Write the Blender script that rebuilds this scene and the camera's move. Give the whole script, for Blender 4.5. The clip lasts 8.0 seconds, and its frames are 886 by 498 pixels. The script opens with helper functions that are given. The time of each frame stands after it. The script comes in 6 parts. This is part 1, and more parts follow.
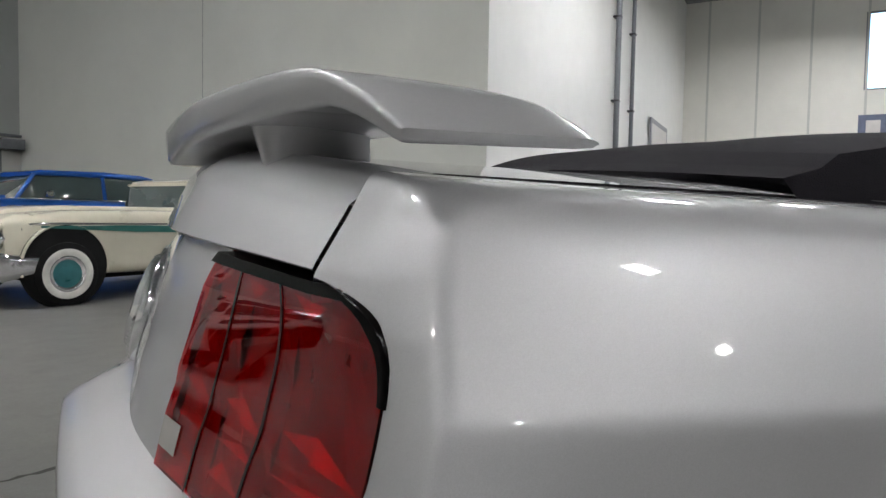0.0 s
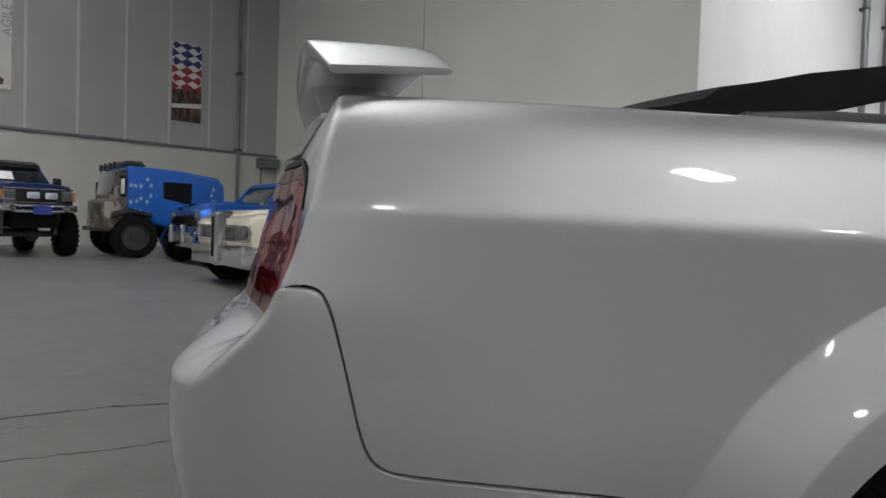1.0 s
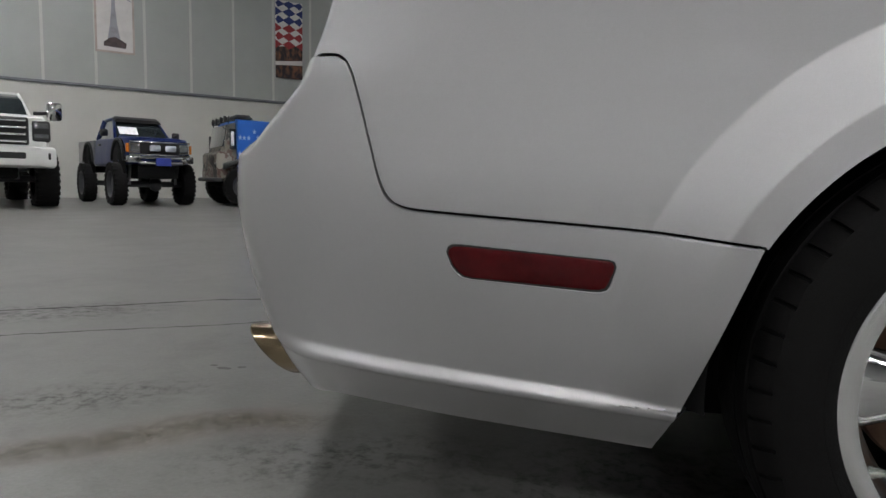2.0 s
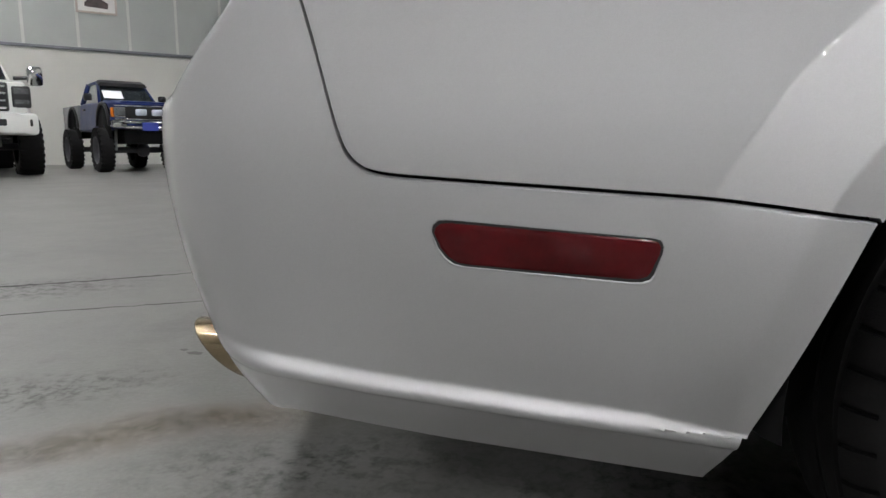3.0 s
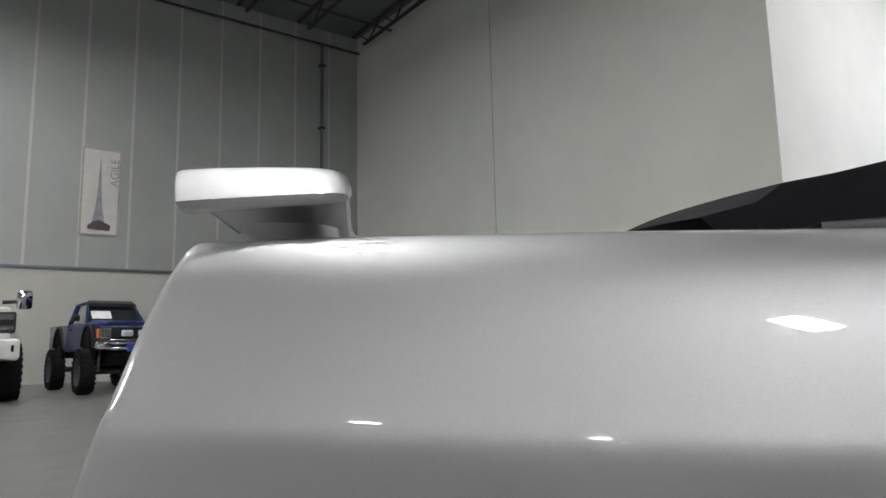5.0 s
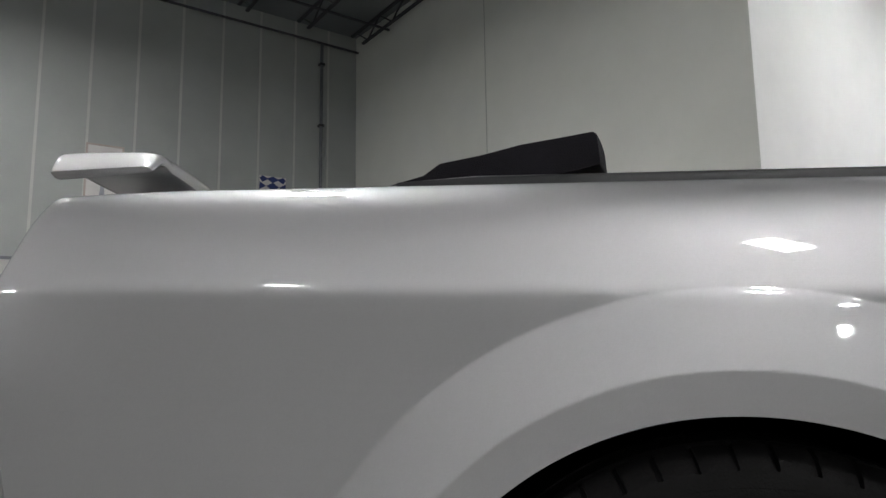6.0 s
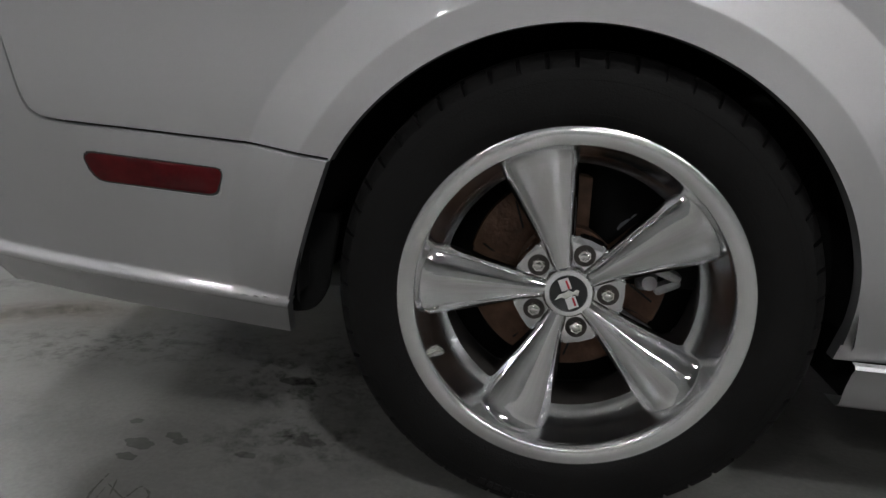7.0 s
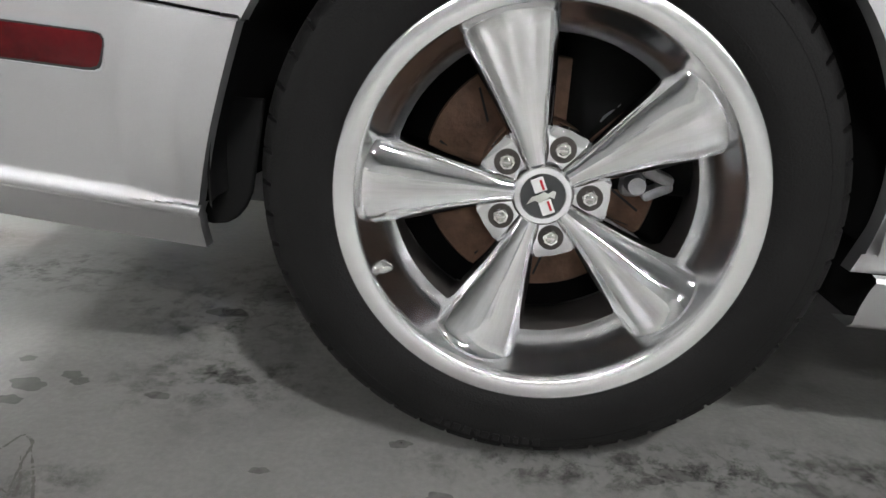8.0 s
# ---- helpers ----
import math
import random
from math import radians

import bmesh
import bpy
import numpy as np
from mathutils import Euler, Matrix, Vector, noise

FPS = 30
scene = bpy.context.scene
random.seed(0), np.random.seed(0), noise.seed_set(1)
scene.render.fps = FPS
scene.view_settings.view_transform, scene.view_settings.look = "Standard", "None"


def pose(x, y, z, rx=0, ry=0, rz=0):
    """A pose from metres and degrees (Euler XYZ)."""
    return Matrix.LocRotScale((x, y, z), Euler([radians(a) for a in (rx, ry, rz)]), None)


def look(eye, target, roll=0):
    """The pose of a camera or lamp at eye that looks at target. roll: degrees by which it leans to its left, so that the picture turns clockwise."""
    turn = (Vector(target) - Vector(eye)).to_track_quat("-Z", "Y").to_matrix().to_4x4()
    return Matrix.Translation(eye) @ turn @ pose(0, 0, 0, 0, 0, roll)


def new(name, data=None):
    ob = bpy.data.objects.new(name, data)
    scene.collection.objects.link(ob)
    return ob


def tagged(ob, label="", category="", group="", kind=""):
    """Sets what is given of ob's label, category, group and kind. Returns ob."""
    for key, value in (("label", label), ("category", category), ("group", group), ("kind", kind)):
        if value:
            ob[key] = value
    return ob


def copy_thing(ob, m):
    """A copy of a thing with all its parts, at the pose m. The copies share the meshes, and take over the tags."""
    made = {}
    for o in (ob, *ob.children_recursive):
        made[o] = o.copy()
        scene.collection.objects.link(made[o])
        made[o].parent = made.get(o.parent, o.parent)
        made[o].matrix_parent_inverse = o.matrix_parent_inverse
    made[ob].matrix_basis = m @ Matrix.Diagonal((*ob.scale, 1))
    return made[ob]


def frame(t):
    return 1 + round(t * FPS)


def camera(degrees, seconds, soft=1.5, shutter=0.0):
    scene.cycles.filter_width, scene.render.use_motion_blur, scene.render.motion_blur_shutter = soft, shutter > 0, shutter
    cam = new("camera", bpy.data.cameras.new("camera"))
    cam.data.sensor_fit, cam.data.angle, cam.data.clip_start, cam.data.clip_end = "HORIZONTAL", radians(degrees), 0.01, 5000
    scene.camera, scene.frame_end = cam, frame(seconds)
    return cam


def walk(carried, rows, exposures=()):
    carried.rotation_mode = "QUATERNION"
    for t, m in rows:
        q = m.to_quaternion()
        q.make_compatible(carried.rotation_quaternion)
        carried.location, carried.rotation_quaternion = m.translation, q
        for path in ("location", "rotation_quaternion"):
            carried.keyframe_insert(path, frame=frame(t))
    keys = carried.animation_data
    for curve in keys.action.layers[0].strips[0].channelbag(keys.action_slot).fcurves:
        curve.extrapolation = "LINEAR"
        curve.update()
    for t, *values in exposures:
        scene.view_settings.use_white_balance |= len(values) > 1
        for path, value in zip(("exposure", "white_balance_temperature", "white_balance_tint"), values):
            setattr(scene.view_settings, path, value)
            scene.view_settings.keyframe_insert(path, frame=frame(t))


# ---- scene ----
cam = camera(67.9, 8.0)
PATH = [
    (0, (-0.953, -0.293, 0.927), (-0.352, 1.612, 0.827), 1.0),
    (0.3, (-0.878, -0.358, 0.915), (-0.503, 1.605, 0.85), 0.8),
    (0.6, (-0.794, -0.481, 0.88), (-0.597, 1.509, 0.839), 1.8),
    (0.8, (-0.738, -0.575, 0.841), (-0.659, 1.423, 0.794), 1.8),
    (1, (-0.691, -0.659, 0.794), (-0.73, 1.34, 0.73), 1.9),
    (1.2, (-0.649, -0.717, 0.73), (-0.785, 1.278, 0.668), 2.6),
    (1.5, (-0.598, -0.78, 0.653), (-0.842, 1.203, 0.553), 2.5),
    (2, (-0.559, -0.798, 0.568), (-0.893, 1.164, 0.369), 1.1),
    (2.2, (-0.548, -0.774, 0.541), (-0.883, 1.182, 0.289), 0.4),
    (3.3, (-0.612, -0.5, 0.597), (-0.924, 1.449, 0.279), -0.1),
    (3.5, (-0.63, -0.45, 0.647), (-0.918, 1.511, 0.383), -0.1),
    (3.7, (-0.64, -0.403, 0.697), (-0.903, 1.572, 0.519), -0.1),
    (4, (-0.68, -0.295, 0.775), (-0.929, 1.689, 0.72), -0.5),
    (4.2, (-0.667, -0.306, 0.807), (-0.912, 1.677, 0.88), -0.9),
    (4.5, (-0.652, -0.326, 0.85), (-0.934, 1.645, 1.032), -0.8),
    (4.7, (-0.627, -0.333, 0.868), (-0.917, 1.631, 1.109), -1.1),
    (5.8, (-0.248, -0.583, 0.791), (-0.56, 1.37, 1.089), -1.0),
    (6.2, (-0.124, -0.724, 0.706), (-0.447, 1.24, 0.901), -0.1),
    (6.5, (-0.068, -0.804, 0.655), (-0.408, 1.167, 0.642), 1.3),
    (7, (-0.045, -0.828, 0.599), (-0.332, 1.092, 0.118), 2.1),
    (7.5, (-0.054, -0.774, 0.496), (-0.245, 1.111, -0.145), 2.8),
    (8, (-0.054, -0.68, 0.503), (-0.199, 1.21, -0.136), 3.2),
]
EXPOSURE = [(0, 0.2), (0.8, 0.0), (2, 0.2), (3.5, 0.75), (4, 0.75), (4.5, 0.35), (5.8, 0.1), (6.5, -0.15), (7, 0.05), (7.5, 1.3), (8, 1.5)]
walk(cam, [(t, look(eye, target, roll)) for t, eye, target, roll in PATH], EXPOSURE)


# ---- light ----
world = bpy.data.worlds.new("world")
scene.world = world
world.use_nodes = True
wn = world.node_tree
sky = wn.nodes.new("ShaderNodeTexSky")
sky.sky_type, sky.sun_disc, sky.sun_elevation, sky.sun_rotation = "NISHITA", False, radians(35), radians(200)
wn.links.new(sky.outputs[0], wn.nodes["Background"].inputs[0])
wn.nodes["Background"].inputs[1].default_value = 0.6
LAMP = 225.0


# ---- materials ----
def mat(name, color, rough=0.5, metal=0.0, vary=0.15, scale=8.0, bump=0.0, bump_scale=120.0, coat=0.0, spec=0.5, emit=0.0, rvary=0.12):
    m = bpy.data.materials.new(name)
    m.use_nodes = True
    nt = m.node_tree
    b = nt.nodes["Principled BSDF"]
    b.inputs["Roughness"].default_value, b.inputs["Metallic"].default_value = rough, metal
    b.inputs["Coat Weight"].default_value, b.inputs["Coat Roughness"].default_value = coat, 0.03
    b.inputs["Specular IOR Level"].default_value = spec
    tc = nt.nodes.new("ShaderNodeTexCoord")
    n = nt.nodes.new("ShaderNodeTexNoise")
    n.inputs["Scale"].default_value, n.inputs["Detail"].default_value, n.inputs["Roughness"].default_value = scale, 6, 0.6
    nt.links.new(tc.outputs["Object"], n.inputs["Vector"])
    ramp = nt.nodes.new("ShaderNodeMapRange")
    ramp.inputs[1].default_value, ramp.inputs[2].default_value = 0.3, 0.7
    ramp.inputs[3].default_value, ramp.inputs[4].default_value = 1 - vary, 1 + vary
    nt.links.new(n.outputs["Fac"], ramp.inputs[0])
    mul = nt.nodes.new("ShaderNodeVectorMath")
    mul.operation = "SCALE"
    mul.inputs[0].default_value = color[:3]
    nt.links.new(ramp.outputs[0], mul.inputs["Scale"])
    nt.links.new(mul.outputs[0], b.inputs["Base Color"])
    rr = nt.nodes.new("ShaderNodeMapRange")
    rr.inputs[1].default_value, rr.inputs[2].default_value = 0.3, 0.7
    rr.inputs[3].default_value, rr.inputs[4].default_value = rough * (1 - rvary), rough * (1 + rvary)
    nt.links.new(n.outputs["Fac"], rr.inputs[0])
    nt.links.new(rr.outputs[0], b.inputs["Roughness"])
    if bump:
        f = nt.nodes.new("ShaderNodeTexNoise")
        f.inputs["Scale"].default_value, f.inputs["Detail"].default_value = bump_scale, 4
        nt.links.new(tc.outputs["Object"], f.inputs["Vector"])
        bp = nt.nodes.new("ShaderNodeBump")
        bp.inputs["Strength"].default_value, bp.inputs["Distance"].default_value = bump, 0.01
        nt.links.new(f.outputs["Fac"], bp.inputs["Height"])
        nt.links.new(bp.outputs[0], b.inputs["Normal"])
    if emit:
        b.inputs["Emission Color"].default_value, b.inputs["Emission Strength"].default_value = (*color[:3], 1), emit
    return m


def glass_mat(name, color, rough=0.02, ior=1.45):
    m = bpy.data.materials.new(name)
    m.use_nodes = True
    b = m.node_tree.nodes["Principled BSDF"]
    b.inputs["Base Color"].default_value = (*color, 1)
    b.inputs["Roughness"].default_value, b.inputs["IOR"].default_value = rough, ior
    b.inputs["Transmission Weight"].default_value = 1.0
    return m


def paint_mat(name, color, flake=0.35, metal=0.85, rough=0.46):
    """Metallic car paint: flake base under a clear coat."""
    m = mat(name, color, rough, metal, vary=0.03, scale=1.5, coat=1.0)
    nt = m.node_tree
    b = nt.nodes["Principled BSDF"]
    tc = nt.nodes.new("ShaderNodeTexCoord")
    v = nt.nodes.new("ShaderNodeTexVoronoi")
    v.inputs["Scale"].default_value = 2600
    nt.links.new(tc.outputs["Object"], v.inputs["Vector"])
    bp = nt.nodes.new("ShaderNodeBump")
    bp.inputs["Strength"].default_value, bp.inputs["Distance"].default_value = 0.06 * flake, 0.001
    nt.links.new(v.outputs["Color"], bp.inputs["Height"])
    nt.links.new(bp.outputs[0], b.inputs["Normal"])
    # single flakes catch more or less light
    fl = nt.nodes.new("ShaderNodeTexVoronoi")
    fl.inputs["Scale"].default_value = 2400
    nt.links.new(tc.outputs["Object"], fl.inputs["Vector"])
    fr = nt.nodes.new("ShaderNodeMapRange")
    fr.inputs[3].default_value, fr.inputs[4].default_value = 1 - 0.2 * flake, 1 + 0.2 * flake
    nt.links.new(fl.outputs["Color"], fr.inputs[0])
    fm = nt.nodes.new("ShaderNodeVectorMath")
    fm.operation = "SCALE"
    nt.links.new(b.inputs["Base Color"].links[0].from_socket, fm.inputs[0])
    nt.links.new(fr.outputs[0], fm.inputs["Scale"])
    nt.links.new(fm.outputs[0], b.inputs["Base Color"])
    return m


def streaked_metal(m, strength=0.16):
    """Slight waves from polishing, running out from the wheel's hub."""
    nt = m.node_tree
    tc = nt.nodes.new("ShaderNodeTexCoord")
    sep = nt.nodes.new("ShaderNodeSeparateXYZ")
    nt.links.new(tc.outputs["Object"], sep.inputs[0])
    ang = nt.nodes.new("ShaderNodeMath")
    ang.operation = "ARCTAN2"
    nt.links.new(sep.outputs["Z"], ang.inputs[0])
    nt.links.new(sep.outputs["X"], ang.inputs[1])
    rad = nt.nodes.new("ShaderNodeVectorMath")
    rad.operation = "LENGTH"
    nt.links.new(tc.outputs["Object"], rad.inputs[0])
    com = nt.nodes.new("ShaderNodeCombineXYZ")
    for src, scale, slot in ((ang.outputs[0], 11.0, "X"), (rad.outputs["Value"], 7.0, "Y")):
        k = nt.nodes.new("ShaderNodeMath")
        k.operation = "MULTIPLY"
        k.inputs[1].default_value = scale
        nt.links.new(src, k.inputs[0])
        nt.links.new(k.outputs[0], com.inputs[slot])
    n = nt.nodes.new("ShaderNodeTexNoise")
    n.inputs["Scale"].default_value, n.inputs["Detail"].default_value = 1.0, 2
    nt.links.new(com.outputs[0], n.inputs["Vector"])
    bp = nt.nodes.new("ShaderNodeBump")
    bp.inputs["Strength"].default_value, bp.inputs["Distance"].default_value = strength, 0.01
    nt.links.new(n.outputs["Fac"], bp.inputs["Height"])
    nt.links.new(bp.outputs[0], nt.nodes["Principled BSDF"].inputs["Normal"])
    return m


def turned_metal(m, amount):
    """Fine turning marks round the wheel's axle."""
    nt = m.node_tree
    b = nt.nodes["Principled BSDF"]
    tan = nt.nodes.new("ShaderNodeTangent")
    tan.direction_type, tan.axis = "RADIAL", "Y"
    nt.links.new(tan.outputs[0], b.inputs["Tangent"])
    b.inputs["Anisotropic"].default_value = amount
    return m


SILVER = paint_mat("silver_paint", (0.575, 0.572, 0.578), metal=0.94, rough=0.57)
SEAM = mat("black_seam", (0.012, 0.012, 0.013), 0.6)
RUBBER = mat("tyre_rubber", (0.0075, 0.0072, 0.0072), 0.7, vary=0.3, scale=20, bump=0.15, bump_scale=400, spec=0.15)
TRIM = mat("black_trim", (0.010, 0.010, 0.011), 0.45)
LINER = mat("wheel_liner", (0.010, 0.010, 0.010), 0.9, spec=0.15)
CHROME = mat("polished_aluminium", (0.92, 0.92, 0.93), 0.095, 1.0, vary=0.02, scale=30, rvary=0.04)
SPOKE = streaked_metal(mat("hand_polished_aluminium", (0.95, 0.95, 0.96), 0.075, 1.0, vary=0.02, scale=30, rvary=0.2), 0.07)
LIP = mat("machined_aluminium", (0.92, 0.92, 0.925), 0.22, 1.0, vary=0.02, scale=40, rvary=0.03)
STEEL = mat("bright_steel", (0.75, 0.74, 0.70), 0.15, 1.0, vary=0.1, scale=40)
RUST = mat("rusty_iron", (0.16, 0.090, 0.058), 0.6, 0.3, vary=0.45, scale=26, bump=0.2)
CAST = mat("cast_metal", (0.36, 0.36, 0.37), 0.5, 0.6, vary=0.2, scale=30, bump=0.2)
CANVAS = mat("black_canvas", (0.019, 0.0175, 0.021), 0.85, vary=0.25, scale=12, bump=0.35, bump_scale=500, spec=0.15)
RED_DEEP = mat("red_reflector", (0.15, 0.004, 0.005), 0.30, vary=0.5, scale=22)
MARKER_RED = mat("marker_red", (0.075, 0.003, 0.005), 0.2, vary=0.35, scale=25, spec=0.25, coat=0.15)
TIP = mat("browned_steel", (0.40, 0.32, 0.21), 0.18, 1.0, vary=0.1, scale=30)
RED_GLASS = glass_mat("red_lens", (0.75, 0.012, 0.014), ior=1.20)
RED_GLASS.node_tree.nodes["Principled BSDF"].inputs["Coat Weight"].default_value = 0.6
GLOSS_BLACK = mat("gloss_black", (0.002, 0.0015, 0.0015), 0.2, spec=0.08)
# brighter red that stands for light glinting in the tail lamps
RED_GLINT = mat("red_glint", (0.85, 0.02, 0.015), 0.22, 0.45, vary=0.3, scale=60)
DISH = mat("brushed_aluminium", (0.95, 0.95, 0.955), 0.20, 1.0, vary=0.03, scale=30, rvary=0.04)
CLEAR_GLASS = glass_mat("clear_lens", (0.95, 0.95, 0.93))
turned_metal(DISH, 0.4)
turned_metal(LIP, 0.3)
WHITE_WALL = mat("white_paint_wall", (0.80, 0.80, 0.78), 0.55, vary=0.03, scale=1.2, bump=0.05, bump_scale=60)
BIG_WALL = mat("beige_grey_wall", (0.66, 0.665, 0.615), 0.55, vary=0.05, scale=0.5, bump=0.05, bump_scale=50)
PANEL_WALL = mat("grey_green_panel", (0.36, 0.375, 0.36), 0.5, vary=0.06, scale=0.7, bump=0.04, bump_scale=40)
# grey of the unseen walls, set for the bounce light on the silver flank
DARK_WALL = mat("unseen_wall_grey", (0.25, 0.253, 0.25), 0.5, vary=0.12, scale=0.4)
FAR_WALL = mat("cream_panel", (0.72, 0.71, 0.66), 0.5, vary=0.05, scale=0.6)
JOINT = mat("panel_joint_strip", (0.50, 0.51, 0.48), 0.5, vary=0.06, scale=3)
LOW_WALL = mat("lower_wall_paint", (0.52, 0.515, 0.48), 0.55, vary=0.05, scale=0.8)
DECK = mat("roof_deck", (0.17, 0.18, 0.18), 0.6, vary=0.1, scale=0.8)
DARK_STEEL = mat("dark_steel", (0.05, 0.05, 0.055), 0.5, 0.2, vary=0.2)
PIPE = mat("conduit_grey", (0.17, 0.18, 0.195), 0.4, 0.5, vary=0.1)
LIGHT = mat("lamp_diffuser", (1.0, 1.0, 1.008), 0.5, vary=0.0, emit=LAMP)


def floor_mat():
    """Sealed, stained concrete."""
    m = bpy.data.materials.new("sealed_concrete")
    m.use_nodes = True
    nt = m.node_tree
    b = nt.nodes["Principled BSDF"]
    tc = nt.nodes.new("ShaderNodeTexCoord")

    def noise_node(scale, detail, rough=0.6, dist=0.0):
        n = nt.nodes.new("ShaderNodeTexNoise")
        n.inputs["Scale"].default_value, n.inputs["Detail"].default_value = scale, detail
        n.inputs["Roughness"].default_value, n.inputs["Distortion"].default_value = rough, dist
        nt.links.new(tc.outputs["Object"], n.inputs["Vector"])
        return n

    def ramp_node(src, stops):
        r = nt.nodes.new("ShaderNodeValToRGB")
        for e, (p, c) in zip(r.color_ramp.elements, stops[:2]):
            e.position, e.color = p, (c, c, c, 1)
        for p, c in stops[2:]:
            e = r.color_ramp.elements.new(p)
            e.color = (c, c, c, 1)
        nt.links.new(src, r.inputs[0])
        return r

    def mult(a, c):
        x = nt.nodes.new("ShaderNodeMix")
        x.data_type, x.blend_type = "RGBA", "MULTIPLY"
        x.inputs[0].default_value = 1
        nt.links.new(a, x.inputs[6])
        nt.links.new(c, x.inputs[7])
        return x.outputs[2]

    cloud = ramp_node(noise_node(0.7, 8, 0.62, 0.4).outputs["Fac"], [(0.3, 0.86), (0.7, 1.04)])
    grain = ramp_node(noise_node(9, 8, 0.7).outputs["Fac"], [(0.3, 0.87), (0.7, 1.08)])
    speck = ramp_node(noise_node(120, 3, 0.6).outputs["Fac"], [(0.35, 0.91), (0.65, 1.06)])
    stain = ramp_node(noise_node(2.3, 7, 0.62, 0.6).outputs["Fac"], [(0.28, 0.90), (0.48, 1.0)])
    vor = nt.nodes.new("ShaderNodeTexVoronoi")
    vor.inputs["Scale"].default_value = 4.2
    warp = nt.nodes.new("ShaderNodeMix")
    warp.data_type, warp.blend_type = "RGBA", "LINEAR_LIGHT"
    warp.inputs[0].default_value = 0.03
    nt.links.new(tc.outputs["Object"], warp.inputs[6])
    nt.links.new(noise_node(14, 4).outputs["Color"], warp.inputs[7])
    nt.links.new(warp.outputs[2], vor.inputs["Vector"])
    spot = ramp_node(vor.outputs["Distance"], [(0.02, 0.74), (0.11, 1.0)])
    dirt = ramp_node(noise_node(2.6, 12, 0.72, 0.3).outputs["Fac"], [(0.52, 1.0), (0.70, 0.74)])
    base = nt.nodes.new("ShaderNodeRGB")
    base.outputs[0].default_value = (0.186, 0.184, 0.174, 1)
    b.inputs["Specular IOR Level"].default_value = 0.55
    col = mult(mult(mult(mult(mult(base.outputs[0], cloud.outputs[0]), grain.outputs[0]), speck.outputs[0]), stain.outputs[0]), mult(spot.outputs[0], dirt.outputs[0]))
    nt.links.new(col, b.inputs["Base Color"])
    rg = ramp_node(noise_node(1.4, 5, 0.55).outputs["Fac"], [(0.22, 0.285), (0.78, 0.36)])
    nt.links.new(rg.outputs[0], b.inputs["Roughness"])
    bp = nt.nodes.new("ShaderNodeBump")
    bp.inputs["Strength"].default_value, bp.inputs["Distance"].default_value = 0.08, 0.01
    nt.links.new(noise_node(60, 4).outputs["Fac"], bp.inputs["Height"])
    nt.links.new(bp.outputs[0], b.inputs["Normal"])
    return m


CONCRETE = floor_mat()
CRACK = mat("filled_crack", (0.045, 0.044, 0.04), 0.6, vary=0.3, scale=20)


# ---- mesh helpers ----
def link_mesh(name, bm, material, smooth=True):
    me = bpy.data.meshes.new(name)
    bmesh.ops.recalc_face_normals(bm, faces=bm.faces)
    bm.to_mesh(me)
    bm.free()
    me.materials.append(material)
    if smooth:
        me.shade_smooth()
    return new(name, me)


def part(name, bm, material, parent, label="", smooth=True, sharp=None):
    ob = link_mesh(name, bm, material, smooth)
    if sharp is not None:
        ob.data.set_sharp_from_angle(angle=radians(sharp))
    ob.parent = parent
    if label:
        tagged(ob, label)
    return ob


def grid_bm(P, close_u=False):
    """A bmesh from an array of points (n, m, 3)."""
    bm = bmesh.new()
    n, m = P.shape[:2]
    V = [[bm.verts.new(P[i, j]) for j in range(m)] for i in range(n)]
    for i in range(n if close_u else n - 1):
        for j in range(m - 1):
            k = (i + 1) % n
            bm.faces.new((V[i][j], V[k][j], V[k][j + 1], V[i][j + 1]))
    return bm


def add_box(bm, lo, hi, bevel=0.0, m=None):
    lo, hi = Vector(lo), Vector(hi)
    r = bmesh.ops.create_cube(bm, size=1.0)
    vs = r["verts"]
    for v in vs:
        v.co = Vector(((v.co.x + 0.5) * (hi.x - lo.x) + lo.x, (v.co.y + 0.5) * (hi.y - lo.y) + lo.y, (v.co.z + 0.5) * (hi.z - lo.z) + lo.z))
    if bevel:
        es = list({e for v in vs for e in v.link_edges})
        rb = bmesh.ops.bevel(bm, geom=es, offset=bevel, segments=2, affect="EDGES", profile=0.5)
        vs = list({v for f in rb["faces"] for v in f.verts} | {v for v in vs if v.is_valid})
    if m is not None:
        bmesh.ops.transform(bm, matrix=m, verts=vs)
    return vs


def box_bm(lo, hi, bevel=0.0, m=None):
    bm = bmesh.new()
    add_box(bm, lo, hi, bevel, m)
    return bm


def prism_bm(outline, lo, hi, axis="y", bevel=0.0):
    """An outline of (u, v) extruded from lo to hi along an axis: y takes (x, z), x takes (y, z), z takes (x, y)."""
    bm = bmesh.new()

    def at(u, v, w):
        return {"y": (u, w, v), "x": (w, u, v), "z": (u, v, w)}[axis]

    a = [bm.verts.new(at(u, v, lo)) for u, v in outline]
    b = [bm.verts.new(at(u, v, hi)) for u, v in outline]
    bm.faces.new(a)
    bm.faces.new(b[::-1])
    n = len(a)
    for i in range(n):
        bm.faces.new((a[i], b[i], b[(i + 1) % n], a[(i + 1) % n]))
    if bevel:
        bmesh.ops.bevel(bm, geom=bm.edges[:], offset=bevel, segments=2, affect="EDGES", profile=0.5)
    return bm


